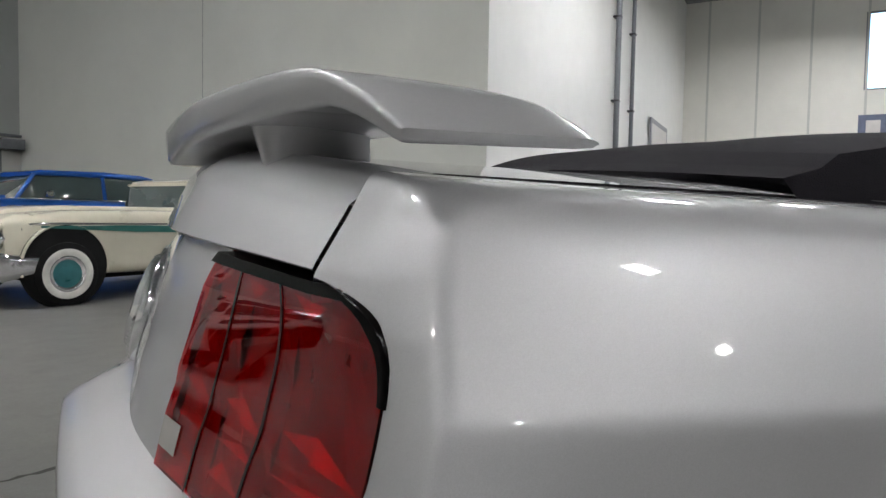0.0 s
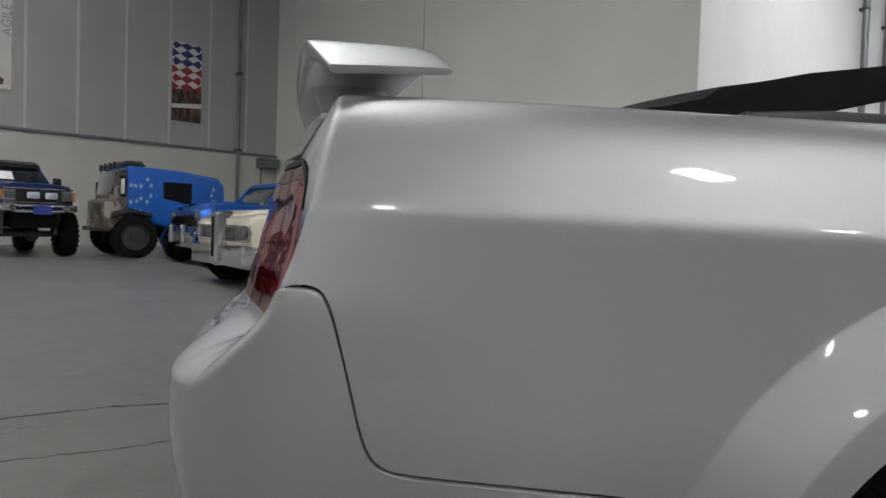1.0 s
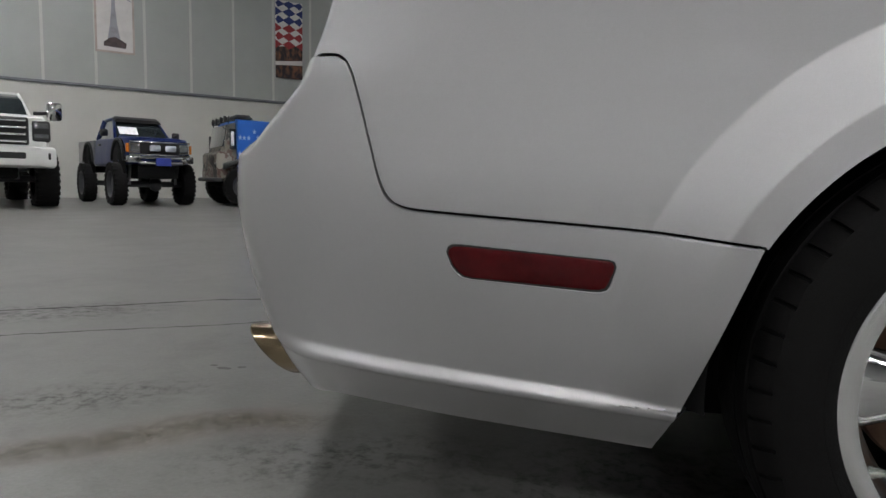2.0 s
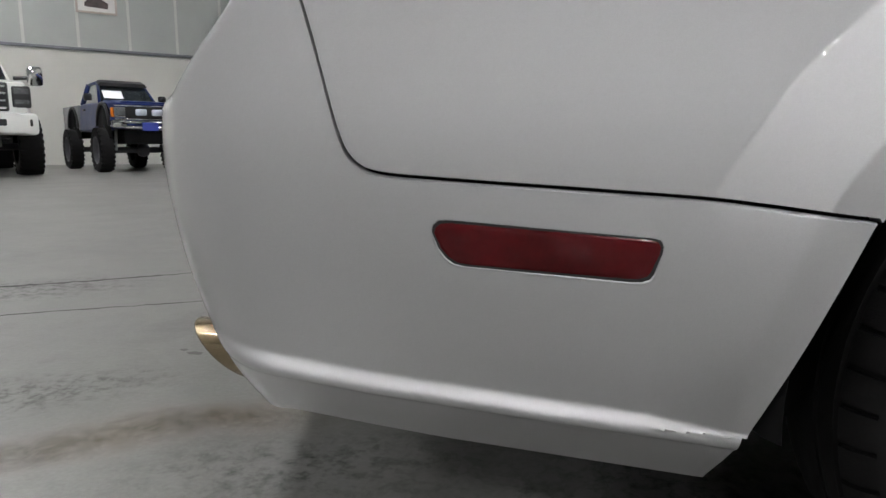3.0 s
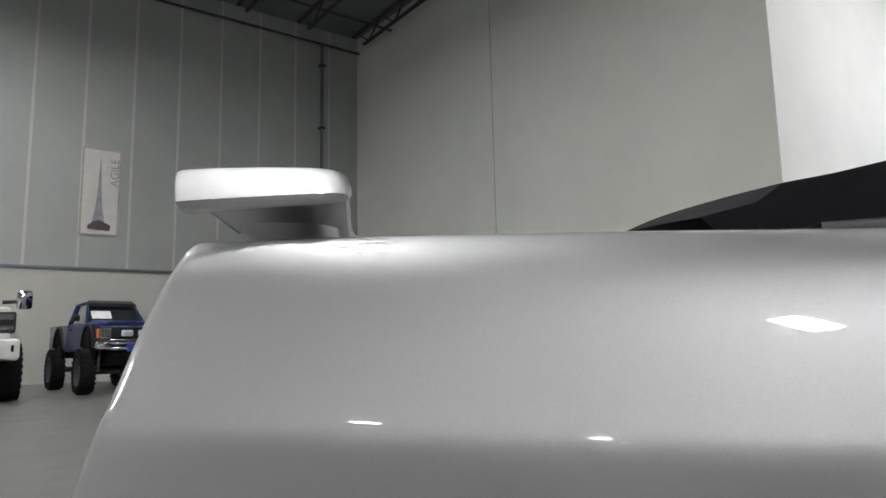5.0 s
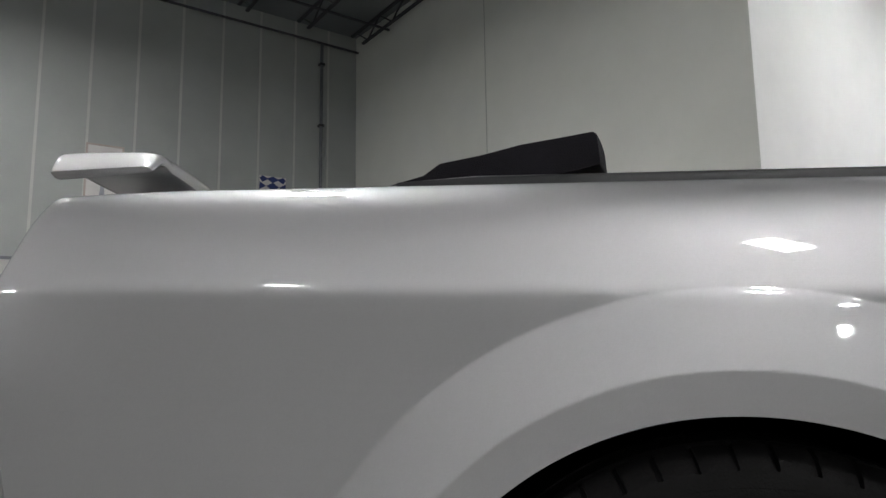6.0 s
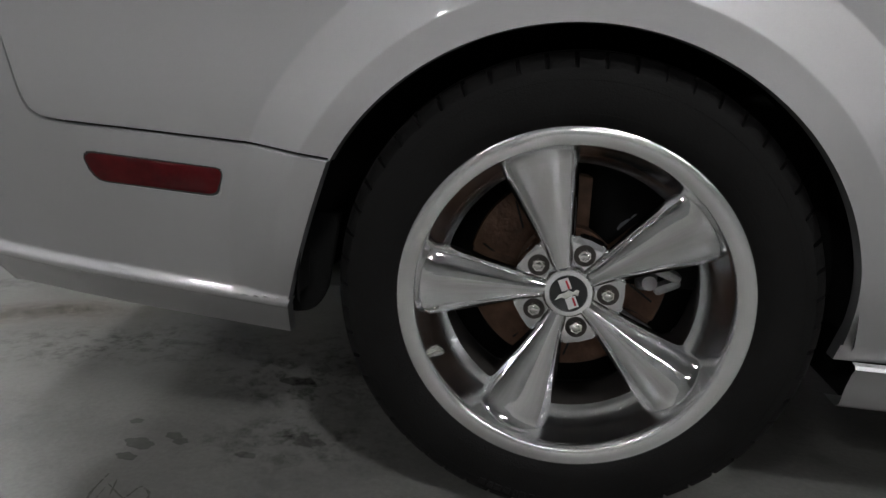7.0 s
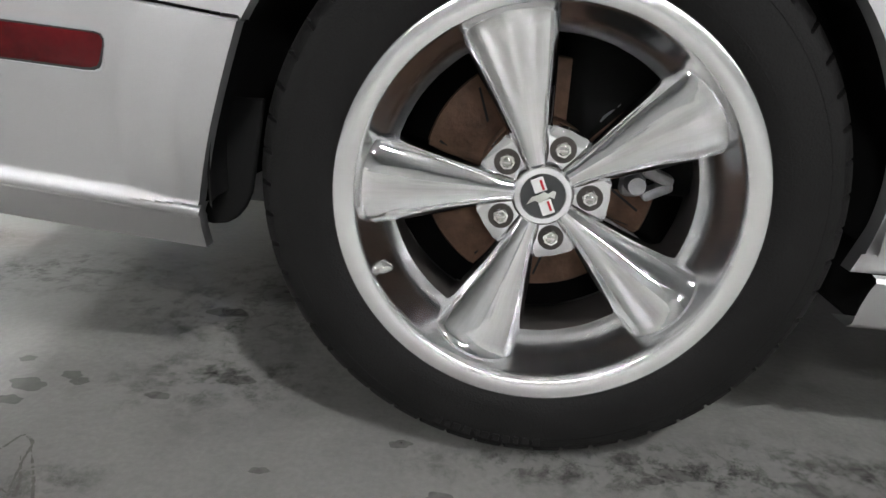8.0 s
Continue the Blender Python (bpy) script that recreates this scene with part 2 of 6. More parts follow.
def lathe_bm(profile, n=64, arc=(0, 360), axis="y"):
    """A profile of (radius, along) turned about an axis through the origin."""
    full = arc[1] - arc[0] >= 360
    angs = np.radians(np.linspace(arc[0], arc[1], n, endpoint=not full))
    P = np.zeros((n, len(profile), 3))
    for i, a in enumerate(angs):
        for j, (r, y) in enumerate(profile):
            if axis == "y":
                P[i, j] = (r * math.cos(a), y, r * math.sin(a))
            elif axis == "z":
                P[i, j] = (r * math.cos(a), r * math.sin(a), y)
            else:
                P[i, j] = (y, r * math.cos(a), r * math.sin(a))
    return grid_bm(P, full)


def tube_bm(points, radius, n=10, caps=True):
    """A round bar along points."""
    pts = [Vector(p) for p in points]
    bm = bmesh.new()
    rings = []
    for i, p in enumerate(pts):
        d = (pts[min(i + 1, len(pts) - 1)] - pts[max(i - 1, 0)]).normalized()
        u = d.orthogonal().normalized() if i == 0 else (u - d * u.dot(d)).normalized()
        w = d.cross(u)
        r = radius[i] if isinstance(radius, (list, tuple)) else radius
        rings.append([bm.verts.new(p + r * (math.cos(2 * math.pi * k / n) * u + math.sin(2 * math.pi * k / n) * w)) for k in range(n)])
    for a, b in zip(rings, rings[1:]):
        for k in range(n):
            bm.faces.new((a[k], a[(k + 1) % n], b[(k + 1) % n], b[k]))
    if caps:
        bm.faces.new(rings[0])
        bm.faces.new(rings[-1][::-1])
    return bm


def spline(xs, ys):
    """A smooth monotone interpolant through knots."""
    xs, ys = np.array(xs, float), np.array(ys, float)
    h, d = np.diff(xs), np.diff(ys) / np.diff(xs)
    m = np.zeros(len(xs))
    m[0], m[-1] = d[0], d[-1]
    for i in range(1, len(xs) - 1):
        if d[i - 1] * d[i] > 0:
            w1, w2 = 2 * h[i] + h[i - 1], h[i] + 2 * h[i - 1]
            m[i] = (w1 + w2) / (w1 / d[i - 1] + w2 / d[i])

    def f(x):
        x = np.asarray(x, float)
        i = np.clip(np.searchsorted(xs, x) - 1, 0, len(xs) - 2)
        t = (x - xs[i]) / h[i]
        a, b = ys[i] + m[i] * h[i] * t, 0
        c = np.clip(t, 0, 1)
        y = (2 * c**3 - 3 * c**2 + 1) * ys[i] + (c**3 - 2 * c**2 + c) * h[i] * m[i] + (-2 * c**3 + 3 * c**2) * ys[i + 1] + (c**3 - c**2) * h[i] * m[i + 1]
        return np.where(t < 0, ys[0] + m[0] * (x - xs[0]), np.where(t > 1, ys[-1] + m[-1] * (x - xs[-1]), y))

    return f


def step01(x, lo, hi):
    t = np.clip((np.asarray(x, float) - lo) / (hi - lo), 0, 1)
    return t * t * (3 - 2 * t)


# ---- the hall: turned by 45 degrees to the silver car ----
HALL = pose(0, 0, 0, 0, 0, 45)  # local x runs along the panelled wall, local y towards it


def hall(name, bm, material, label="", kind="structure", parent=None, smooth=False):
    bmesh.ops.transform(bm, matrix=HALL, verts=bm.verts)
    ob = link_mesh(name, bm, material, smooth)
    if parent:
        ob.parent = parent
    return tagged(ob, label, kind=kind if not parent else "")


CEIL = 11.6
A_BIG, B_PANEL, B_WHITE, A_FAR = 10.2, 19.8, 5.65, 34.0
B_WHITE2 = 5.25
A_EDGE = 10.82
A_MIN, B_MIN = -26.0, -32.0
hall("floor", box_bm((A_MIN, B_MIN, -0.2), (A_FAR, B_PANEL, 0)), CONCRETE, "grey sealed concrete floor with stains and cracks")
hall("ceiling", box_bm((A_MIN, B_MIN, CEIL), (A_FAR, B_PANEL, CEIL + 0.2)), DECK, "grey metal roof deck high above")
wall_w = hall("wall_panelled", box_bm((A_MIN, B_PANEL, 0), (A_BIG + 0.3, B_PANEL + 0.3, CEIL)), PANEL_WALL, "grey-green panelled warehouse wall with pale vertical joints")
hall("wall_beige", prism_bm([(A_EDGE, B_WHITE + 0.002), (A_EDGE + 0.3, B_WHITE + 0.3), (A_BIG + 0.3, B_PANEL), (A_BIG, B_PANEL)], 0, CEIL, "z"), BIG_WALL, "plain beige-grey painted warehouse wall")
hall("wall_white", prism_bm([(A_EDGE + 0.002, B_WHITE), (A_FAR, B_WHITE2), (A_FAR, B_WHITE + 0.3), (A_EDGE + 0.002, B_WHITE + 0.3)], 0, CEIL, "z"), WHITE_WALL, "smooth white painted warehouse wall")
bm = bmesh.new()
WB0, WB1, WZ0, WZ1 = -7.0, -2.35, 6.85, 10.3
for lo, hi in (((WB1, 0), (B_WHITE2, CEIL)), ((B_MIN, 0), (WB0, CEIL)), ((WB0, 0), (WB1, WZ0)), ((WB0, WZ1), (WB1, CEIL))):
    add_box(bm, (A_FAR, lo[0], lo[1]), (A_FAR + 0.3, hi[0], hi[1]))
wall_e = hall("wall_far", bm, FAR_WALL, "distant cream panelled warehouse wall with a high window")
bm = bmesh.new()
for lo, hi in (((WB0, WZ0), (WB0 + 0.08, WZ1)), ((WB1 - 0.08, WZ0), (WB1, WZ1)), ((WB0 + 0.08, WZ0), (WB1 - 0.08, WZ0 + 0.08)), ((WB0 + 0.08, WZ1 - 0.08), (WB1 - 0.08, WZ1))):
    add_box(bm, (A_FAR + 0.05, lo[0], lo[1]), (A_FAR + 0.15, hi[0], hi[1]))
hall("window_1", bm, PIPE, "high daylight window in the far wall")
# two unseen walls added to close the hall; their grey tunes the car's reflections
hall("wall_behind", box_bm((A_MIN, B_MIN - 0.3, 0), (A_FAR, B_MIN, CEIL)), DARK_WALL, "unseen dark grey wall behind, added to close the hall")
hall("wall_side", box_bm((A_MIN - 0.3, B_MIN, 0), (A_MIN, B_PANEL, CEIL)), DARK_WALL, "unseen dark grey side wall, added to close the hall")


# ---- fittings of the hall ----
# pale joint strips on the panelled wall, a ledge, and the smooth lower wall in front of it
JOINT0 = 0.56
for k in range(-13, 8):
    a = JOINT0 + 1.22 * k
    if A_MIN < a < A_BIG - 0.05:
        hall("joint_strip", box_bm((a - 0.035, B_PANEL - 0.012, 3.0), (a + 0.035, B_PANEL, CEIL)), JOINT, "", parent=wall_w)
for k in range(0, 22):
    b = B_WHITE2 - 2.2 * k - 1.1
    if b > B_MIN:
        hall("joint_strip", box_bm((A_FAR - 0.012, b - 0.05, 0), (A_FAR, b + 0.05, CEIL)), JOINT, "", parent=wall_e)
hall("wall_lower", box_bm((A_MIN, B_PANEL - 0.06, 0), (A_BIG, B_PANEL - 0.004, 2.92)), LOW_WALL, "cream painted lower wall band")
hall("ledge_trim", box_bm((A_MIN, B_PANEL - 0.11, 2.92), (A_BIG, B_PANEL - 0.004, 3.0), 0.01), PIPE, "grey metal ledge along the lower wall")
# vertical pipe, small boxes and a bracket near the corner
drain = tagged(new("drain_pipe"), "dark vertical pipe with clamps on the panelled wall", "pipe")
bm = tube_bm([(8.8, B_PANEL - 0.12, 0.1), (8.8, B_PANEL - 0.12, CEIL - 0.6)], 0.055, 12)
hall("pipe", bm, PIPE, parent=drain)
for z in (3.0, 5.4, 8.0, 10.2):
    hall("clamp", box_bm((8.71, B_PANEL - 0.2, z), (8.89, B_PANEL, z + 0.08), 0.01), DARK_STEEL, parent=drain)
box = tagged(new("wall_box"), "grey metal wall box with conduit in the corner", "electrical box")
hall("cabinet", box_bm((9.45, B_PANEL - 0.45, 2.55), (10.1, B_PANEL - 0.07, 2.85), 0.02), PIPE, parent=box)
hall("conduit", tube_bm([(9.6, B_PANEL - 0.14, 2.55), (9.6, B_PANEL - 0.14, 1.2)], 0.025, 8), PIPE, parent=box)
hall("bracket", box_bm((9.15, B_PANEL - 0.25, 1.62), (9.8, B_PANEL - 0.10, 1.70), 0.01), DARK_STEEL, parent=box)
# conduits on the white wall
for a, r in ((20.1, 0.09), (22.3, 0.07)):
    c = tagged(new("conduit"), "grey vertical conduit on the white wall", "conduit")
    hall("pipe", tube_bm([(a, B_WHITE - 0.32, 0.1), (a, B_WHITE - 0.32, CEIL - 0.2)], r, 10), PIPE, parent=c)
    for z in (2.2, 4.6, 7.2):
        hall("clamp", box_bm((a - 0.12, B_WHITE - 0.40, z), (a + 0.12, B_WHITE, z + 0.06), 0.01), DARK_STEEL, parent=c)
hall("joint_strip", box_bm((12.9, B_WHITE - 0.004, 0), (12.93, B_WHITE, CEIL)), LOW_WALL, parent=None, label="thin vertical joint in the white wall")
# hairline joint in the beige wall
hall("trim", box_bm((A_BIG + 0.294, 12.9, 0), (A_BIG + 0.302, 12.93, CEIL)), mat("wall_joint", (0.40, 0.41, 0.38), 0.6), "fine vertical joint in the beige wall")

# open-web roof joists along the hall
def joist(a):
    j = tagged(new("roof_joist"), "dark steel open-web roof joist", "roof joist", "roof joists")
    b0, b1, z0, z1 = B_MIN + 0.1, B_PANEL - 0.15, CEIL - 0.62, CEIL - 0.06
    bm = bmesh.new()
    for z in (z0, z1):
        add_box(bm, (a - 0.05, b0 if z == z1 else b0 + 0.8, z - 0.03), (a + 0.05, b1 if z == z1 else b1 - 0.8, z + 0.03))
    hall("chord", bm, DARK_STEEL, parent=j)
    bm = bmesh.new()
    n = int((b1 - b0) / 0.8)
    for i in range(n):
        p, q = Vector((a, b0 + 0.8 * i, z1 if i % 2 == 0 else z0)), Vector((a, b0 + 0.8 * (i + 1), z0 if i % 2 == 0 else z1))
        d = q - p
        m = Matrix.Translation((p + q) / 2) @ d.to_track_quat("Z", "Y").to_matrix().to_4x4()
        add_box(bm, (-0.022, -0.022, -d.length / 2), (0.022, 0.022, d.length / 2), 0, m)
    hall("web", bm, DARK_STEEL, parent=j)


for k in range(12):
    joist(-12.6 + 2.05 * k)
girder = tagged(new("roof_bridging"), "thin dark steel bridging bars under the roof", "roof bars")
for b in (B_PANEL - 0.25, B_PANEL - 2.4, B_PANEL - 6.5, B_PANEL - 11, 2.0, -4.0):
    hall("bar", box_bm((A_MIN, b - 0.04, CEIL - 0.68), (A_BIG - 0.05, b + 0.04, CEIL - 0.63)), DARK_STEEL, parent=girder)


# banners hanging on the panelled wall
def stripes_mat():
    """Printed banner with blue and red diamonds above a photograph of warm blurs."""
    m = bpy.data.materials.new("diamond_print")
    m.use_nodes = True
    nt = m.node_tree
    b = nt.nodes["Principled BSDF"]
    b.inputs["Roughness"].default_value = 0.6
    tc = nt.nodes.new("ShaderNodeTexCoord")
    sep = nt.nodes.new("ShaderNodeSeparateXYZ")
    nt.links.new(tc.outputs["Generated"], sep.inputs[0])
    n = nt.nodes.new("ShaderNodeTexNoise")
    n.inputs["Scale"].default_value = 5
    nt.links.new(tc.outputs["Generated"], n.inputs["Vector"])
    r = nt.nodes.new("ShaderNodeValToRGB")
    r.color_ramp.elements[0].position, r.color_ramp.elements[0].color = 0.42, (0.02, 0.014, 0.018, 1)
    r.color_ramp.elements[1].position, r.color_ramp.elements[1].color = 0.72, (0.22, 0.10, 0.05, 1)
    nt.links.new(n.outputs["Fac"], r.inputs[0])
    nt.links.new(r.outputs[0], b.inputs["Base Color"])
    return m


PRINT_WHITE = mat("banner_white", (0.62, 0.60, 0.58), 0.6, vary=0.08, scale=3)
PRINT_TAN = mat("banner_tan", (0.42, 0.36, 0.32), 0.6, vary=0.2, scale=4)
PRINT_GREY = mat("banner_grey", (0.30, 0.30, 0.33), 0.6, vary=0.2, scale=5)
PRINT_DARK = mat("banner_dark", (0.07, 0.05, 0.05), 0.6, vary=0.4, scale=8)
PRINT_BLUE = mat("banner_blue", (0.02, 0.035, 0.15), 0.6, vary=0.2, scale=8)
PRINT_RED = mat("banner_red", (0.30, 0.03, 0.035), 0.6, vary=0.2, scale=8)
PRINT_BLUR = stripes_mat()
YB = B_PANEL - 0.03


def flat(outline, y, thick=0.004):
    return prism_bm(outline, y - thick, y, "y")


def tower_banner(a0, a1, z0, z1):
    ban = tagged(new("wall_banner"), "pale hanging banner printed with a tall grey tower", "banner")
    w, h = a1 - a0, z1 - z0
    hall("sheet", box_bm((a0, YB - 0.012, z0), (a1, YB, z1), 0.003), PRINT_WHITE, parent=ban)
    rim = bmesh.new()
    for lo, hi in (((a0 - 0.02, z0 - 0.02), (a1 + 0.02, z0 + 0.03)), ((a0 - 0.02, z1 - 0.03), (a1 + 0.02, z1 + 0.02)), ((a0 - 0.02, z0 + 0.031), (a0 + 0.03, z1 - 0.031)), ((a1 - 0.03, z0 + 0.031), (a1 + 0.02, z1 - 0.031))):
        add_box(rim, (lo[0], YB - 0.02, lo[1]), (hi[0], YB + 0.005, hi[1]))
    hall("frame", rim, PRINT_TAN, "tan frame", parent=ban)
    c = a0 + w * 0.47
    f = YB - 0.0125
    hall("tower_print", flat([(c - 0.16, z0 + 0.13 * h), (c + 0.16, z0 + 0.13 * h), (c + 0.09, z0 + 0.30 * h), (c + 0.05, z0 + 0.48 * h), (c + 0.03, z0 + 0.70 * h), (c + 0.008, z0 + 0.90 * h), (c - 0.008, z0 + 0.90 * h), (c - 0.03, z0 + 0.70 * h), (c - 0.05, z0 + 0.48 * h), (c - 0.09, z0 + 0.30 * h)], f), PRINT_GREY, "grey printed tower", parent=ban)
    hall("picture_print", flat([(a0 + 0.2 * w, z0 + 0.06 * h), (a0 + 0.78 * w, z0 + 0.05 * h), (a0 + 0.80 * w, z0 + 0.11 * h), (a0 + 0.66 * w, z0 + 0.14 * h), (a0 + 0.5 * w, z0 + 0.17 * h), (a0 + 0.34 * w, z0 + 0.15 * h), (a0 + 0.2 * w, z0 + 0.10 * h)], f - 0.001), PRINT_DARK, "dark brown printed picture", parent=ban)
    # the readable word runs down the side
    cu = bpy.data.curves.new("banner_word", "FONT")
    cu.body, cu.size, cu.extrude = "AGILE", 0.30, 0.001
    tmp = bpy.data.objects.new("tmp", cu)
    scene.collection.objects.link(tmp)
    bpy.context.view_layer.update()
    me = bpy.data.meshes.new_from_object(tmp.evaluated_get(bpy.context.evaluated_depsgraph_get()))
    bpy.data.objects.remove(tmp)
    bm = bmesh.new()
    bm.from_mesh(me)
    bmesh.ops.transform(bm, matrix=Matrix.Translation((a0 + 0.96 * w, f - 0.004, z0 + 0.57 * h)) @ Matrix.Rotation(radians(90), 4, "X") @ Matrix.Rotation(radians(90), 4, "Z"), verts=bm.verts)
    hall("lettering", bm, PRINT_GREY, "grey lettering", parent=ban)


def diamond_banner(a0, a1, z0, z1):
    ban = tagged(new("wall_banner"), "hanging banner with blue and red diamonds over a dark picture", "banner")
    w, h = a1 - a0, z1 - z0
    hall("sheet", box_bm((a0, YB - 0.012, z0), (a1, YB, z1), 0.003), PRINT_WHITE, parent=ban)
    f = YB - 0.0125
    hall("picture_print", flat([(a0, z0), (a1, z0), (a1, z0 + 0.44 * h), (a0, z0 + 0.40 * h)], f), PRINT_BLUR, "dark brown printed picture", parent=ban)
    hall("picture_band", flat([(a0, z0 + 0.16 * h), (a1, z0 + 0.19 * h), (a1, z0 + 0.25 * h), (a0, z0 + 0.21 * h)], f - 0.001), PRINT_WHITE, parent=ban)
    for r in range(6):
        zc = z0 + (0.96 - 0.105 * r) * h
        for c in range(3):
            ac = a0 + w * (c / 2 if r % 2 else (c + 0.5) / 3 * 1.2 - 0.1)
            hw, hh = 0.25 * w, 0.055 * h
            pts = [(ac - hw, zc), (ac, zc - hh), (ac + hw, zc), (ac, zc + hh)]
            pts = [(min(max(p, a0), a1), min(q, z1)) for p, q in pts]
            if max(p for p, q in pts) - min(p for p, q in pts) > 0.02:
                bmx = flat(pts, f - 0.0015 - 0.0004 * c)
                hall("diamond", bmx, PRINT_BLUE if r < 3 else PRINT_RED, parent=ban)


tower_banner(1.79, 2.72, 3.90, 6.28)
diamond_banner(6.72, 7.60, 3.72, 6.05)
# notices on the white and the far wall
for lo, hi in (((25.6, B_WHITE - 0.40, 3.7), (29.4, B_WHITE - 0.34, 4.9)), ):
    s = tagged(new("wall_notice"), "small framed grey notice on the white wall", "notice")
    hall("frame", box_bm(lo, hi, 0.01), PRINT_GREY, parent=s)
    hall("sheet", box_bm((lo[0] + 0.2, lo[1] - 0.005, lo[2] + 0.2), (hi[0] - 0.2, lo[1], hi[2] - 0.2)), PRINT_WHITE, parent=s)
s = tagged(new("wall_banner"), "blue-grey banner with pale print on the far wall", "banner")
hall("sheet", box_bm((A_FAR - 0.04, -3.4, 4.3), (A_FAR - 0.013, -2.2, 5.75)), mat("banner_slate", (0.12, 0.14, 0.22), 0.6, vary=0.2, scale=4), parent=s)
hall("print", box_bm((A_FAR - 0.046, -3.05, 4.6), (A_FAR - 0.041, -2.5, 5.5)), PRINT_WHITE, "pale printed panel", parent=s)


# ---- ceiling lamps ----
def ceiling_lamp():
    lamp = tagged(new("ceiling_lamp"), "white rectangular high-bay ceiling lamp, lit", "ceiling lamp", "rows of ceiling lamps")
    part("housing", box_bm((-0.65, -0.31, 0.02), (0.65, 0.31, 0.10), 0.02), DARK_STEEL, lamp, smooth=False)
    part("diffuser", box_bm((-0.61, -0.27, 0.0), (0.61, 0.27, 0.019)), LIGHT, lamp, "glowing white diffuser", smooth=False)
    part("hanger", tube_bm([(0, 0, 0.1), (0, 0, CEIL - 9.6)], 0.012, 6), DARK_STEEL, lamp)
    return lamp


# rows of lamps; their long sides run towards the panelled wall
# lamps close to the walls are unseen, added to brighten those walls
LAMP_AT = [(-2.0, -7.5), (0.6, 6.0), (-13.6, -4.4), (-13.5, 14.0), (-2.0, 13.4), (-20.5, 9.0), (14.5, 1.0), (28.0, -1.6), (20.0, -5.5), (-3.4, -17.5), (-15.0, -17.5), (6.5, -18.5), (28.0, -15.0), (-20.0, -25.0)]
first = ceiling_lamp()
for k, (a, b) in enumerate(LAMP_AT):
    at = HALL @ pose(a, b, 9.6, 0, 0, 90)
    if k:
        copy_thing(first, at)
    else:
        first.matrix_basis = at


# ---- the silver convertible ----
W = 0.9385  # half of its width: local y = 0 is its right flank, y = W its middle
car = tagged(new("convertible_car"), "silver two-door convertible car with its black top folded down", "car")
car.location = (0, 0, -0.012)

SEC_Z = [0.20, 0.24, 0.285, 0.30, 0.40, 0.50, 0.58, 0.66, 0.74, 0.79, 0.818, 0.843, 0.873, 0.909, 0.925, 0.94, 0.95, 0.957, 0.963, 0.967]
SEC_Y = [0.074, 0.065, 0.0545, 0.0505, 0.0325, 0.0210, 0.018, 0.0195, 0.0175, 0.0135, 0.0110, 0.0185, 0.0299, 0.0475, 0.0584, 0.0734, 0.0915, 0.116, 0.160, 0.203]
_d = np.r_[0, np.cumsum(np.hypot(np.diff(SEC_Z), np.diff(SEC_Y)))]
sec_z, sec_y = spline(_d, SEC_Z), spline(_d, SEC_Y)
S_END = _d[-1]
_sfine = np.linspace(0, S_END, 2400)


def eased(values):
    """Rounds the section: little on the flank, more on the shoulder."""
    h = _sfine[1] - _sfine[0]
    outs = []
    for sig in (0.0035, 0.010):
        k = np.exp(-0.5 * (np.arange(-120, 121) * h / sig) ** 2)
        pad = np.r_[2 * values[0] - values[120:0:-1], values, 2 * values[-1] - values[-2:-122:-1]]
        outs.append(np.convolve(pad, k / k.sum(), "same")[120:-120])
    w = step01(_raw_z, 0.825, 0.87)
    return outs[0] * (1 - w) + outs[1] * w


_raw_z, _raw_y = sec_z(_sfine), sec_y(_sfine)
_ez, _ey = eased(_raw_z), eased(_raw_y)


def sec_z(s):
    return np.interp(s, _sfine, _ez)


def sec_y(s):
    return np.interp(s, _sfine, _ey)


def s_of_z(z):
    return np.interp(z, sec_z(_sfine), _sfine)


ARCH_X, ARCH_Z, ARCH_R, FLARE_R0, FLARE_R1 = -0.010, 0.33, 0.360, 0.400, 0.478


def lift(x, z):
    """The waist falls slightly towards the front."""
    return -0.029 * (x + 0.65) * step01(z, 0.5, 0.8)


def tuck(x, z):
    """The flank draws in towards the tail."""
    return 0.034 * step01(z, 0.70, 0.90) * np.clip((-0.58 - x) / 0.25, 0, 1.2) ** 2


def flank(x, s):
    """A point of the right flank and shoulder at x and section length s."""
    z0 = sec_z(s)
    z = z0 + lift(x, z0)
    y = sec_y(s)
    y = y + tuck(x, z) * np.interp(y, [0.07, 0.20], [1, 0])
    r = np.hypot(x - ARCH_X, z - ARCH_Z)
    lip = y - 0.003 - 0.024 * step01(z, 0.20, 0.43)
    t = np.clip((r - FLARE_R0) / (FLARE_R1 - FLARE_R0), 0, 1)
    t = 0.9 * t + 0.1 * t * t * (3 - 2 * t)
    near = lip + (y - lip) * t
    y = np.where((r < FLARE_R1) & (y < 0.05), near, y)
    return np.stack(np.broadcast_arrays(x, y, z), -1)


GAP_X = [-0.863, -0.848, -0.838, -0.829, -0.820, -0.808, -0.795, -0.782, -0.774, -0.764, -0.752, -0.735, -0.683, -0.546, -0.448, -0.319]
GAP_Z = [0.7405, 0.7405, 0.739, 0.734, 0.720, 0.682, 0.632, 0.585, 0.566, 0.555, 0.549, 0.546, 0.542, 0.5335, 0.527, 0.513]
gap_z = spline(GAP_X, GAP_Z)
rear_x = spline([0.24, 0.60, 0.70, 0.74, 0.774, 0.826, 0.866, 0.90, 0.94, 0.967], [-0.93, -0.91, -0.886, -0.875, -0.862, -0.845, -0.830, -0.8155, -0.797, -0.7835])
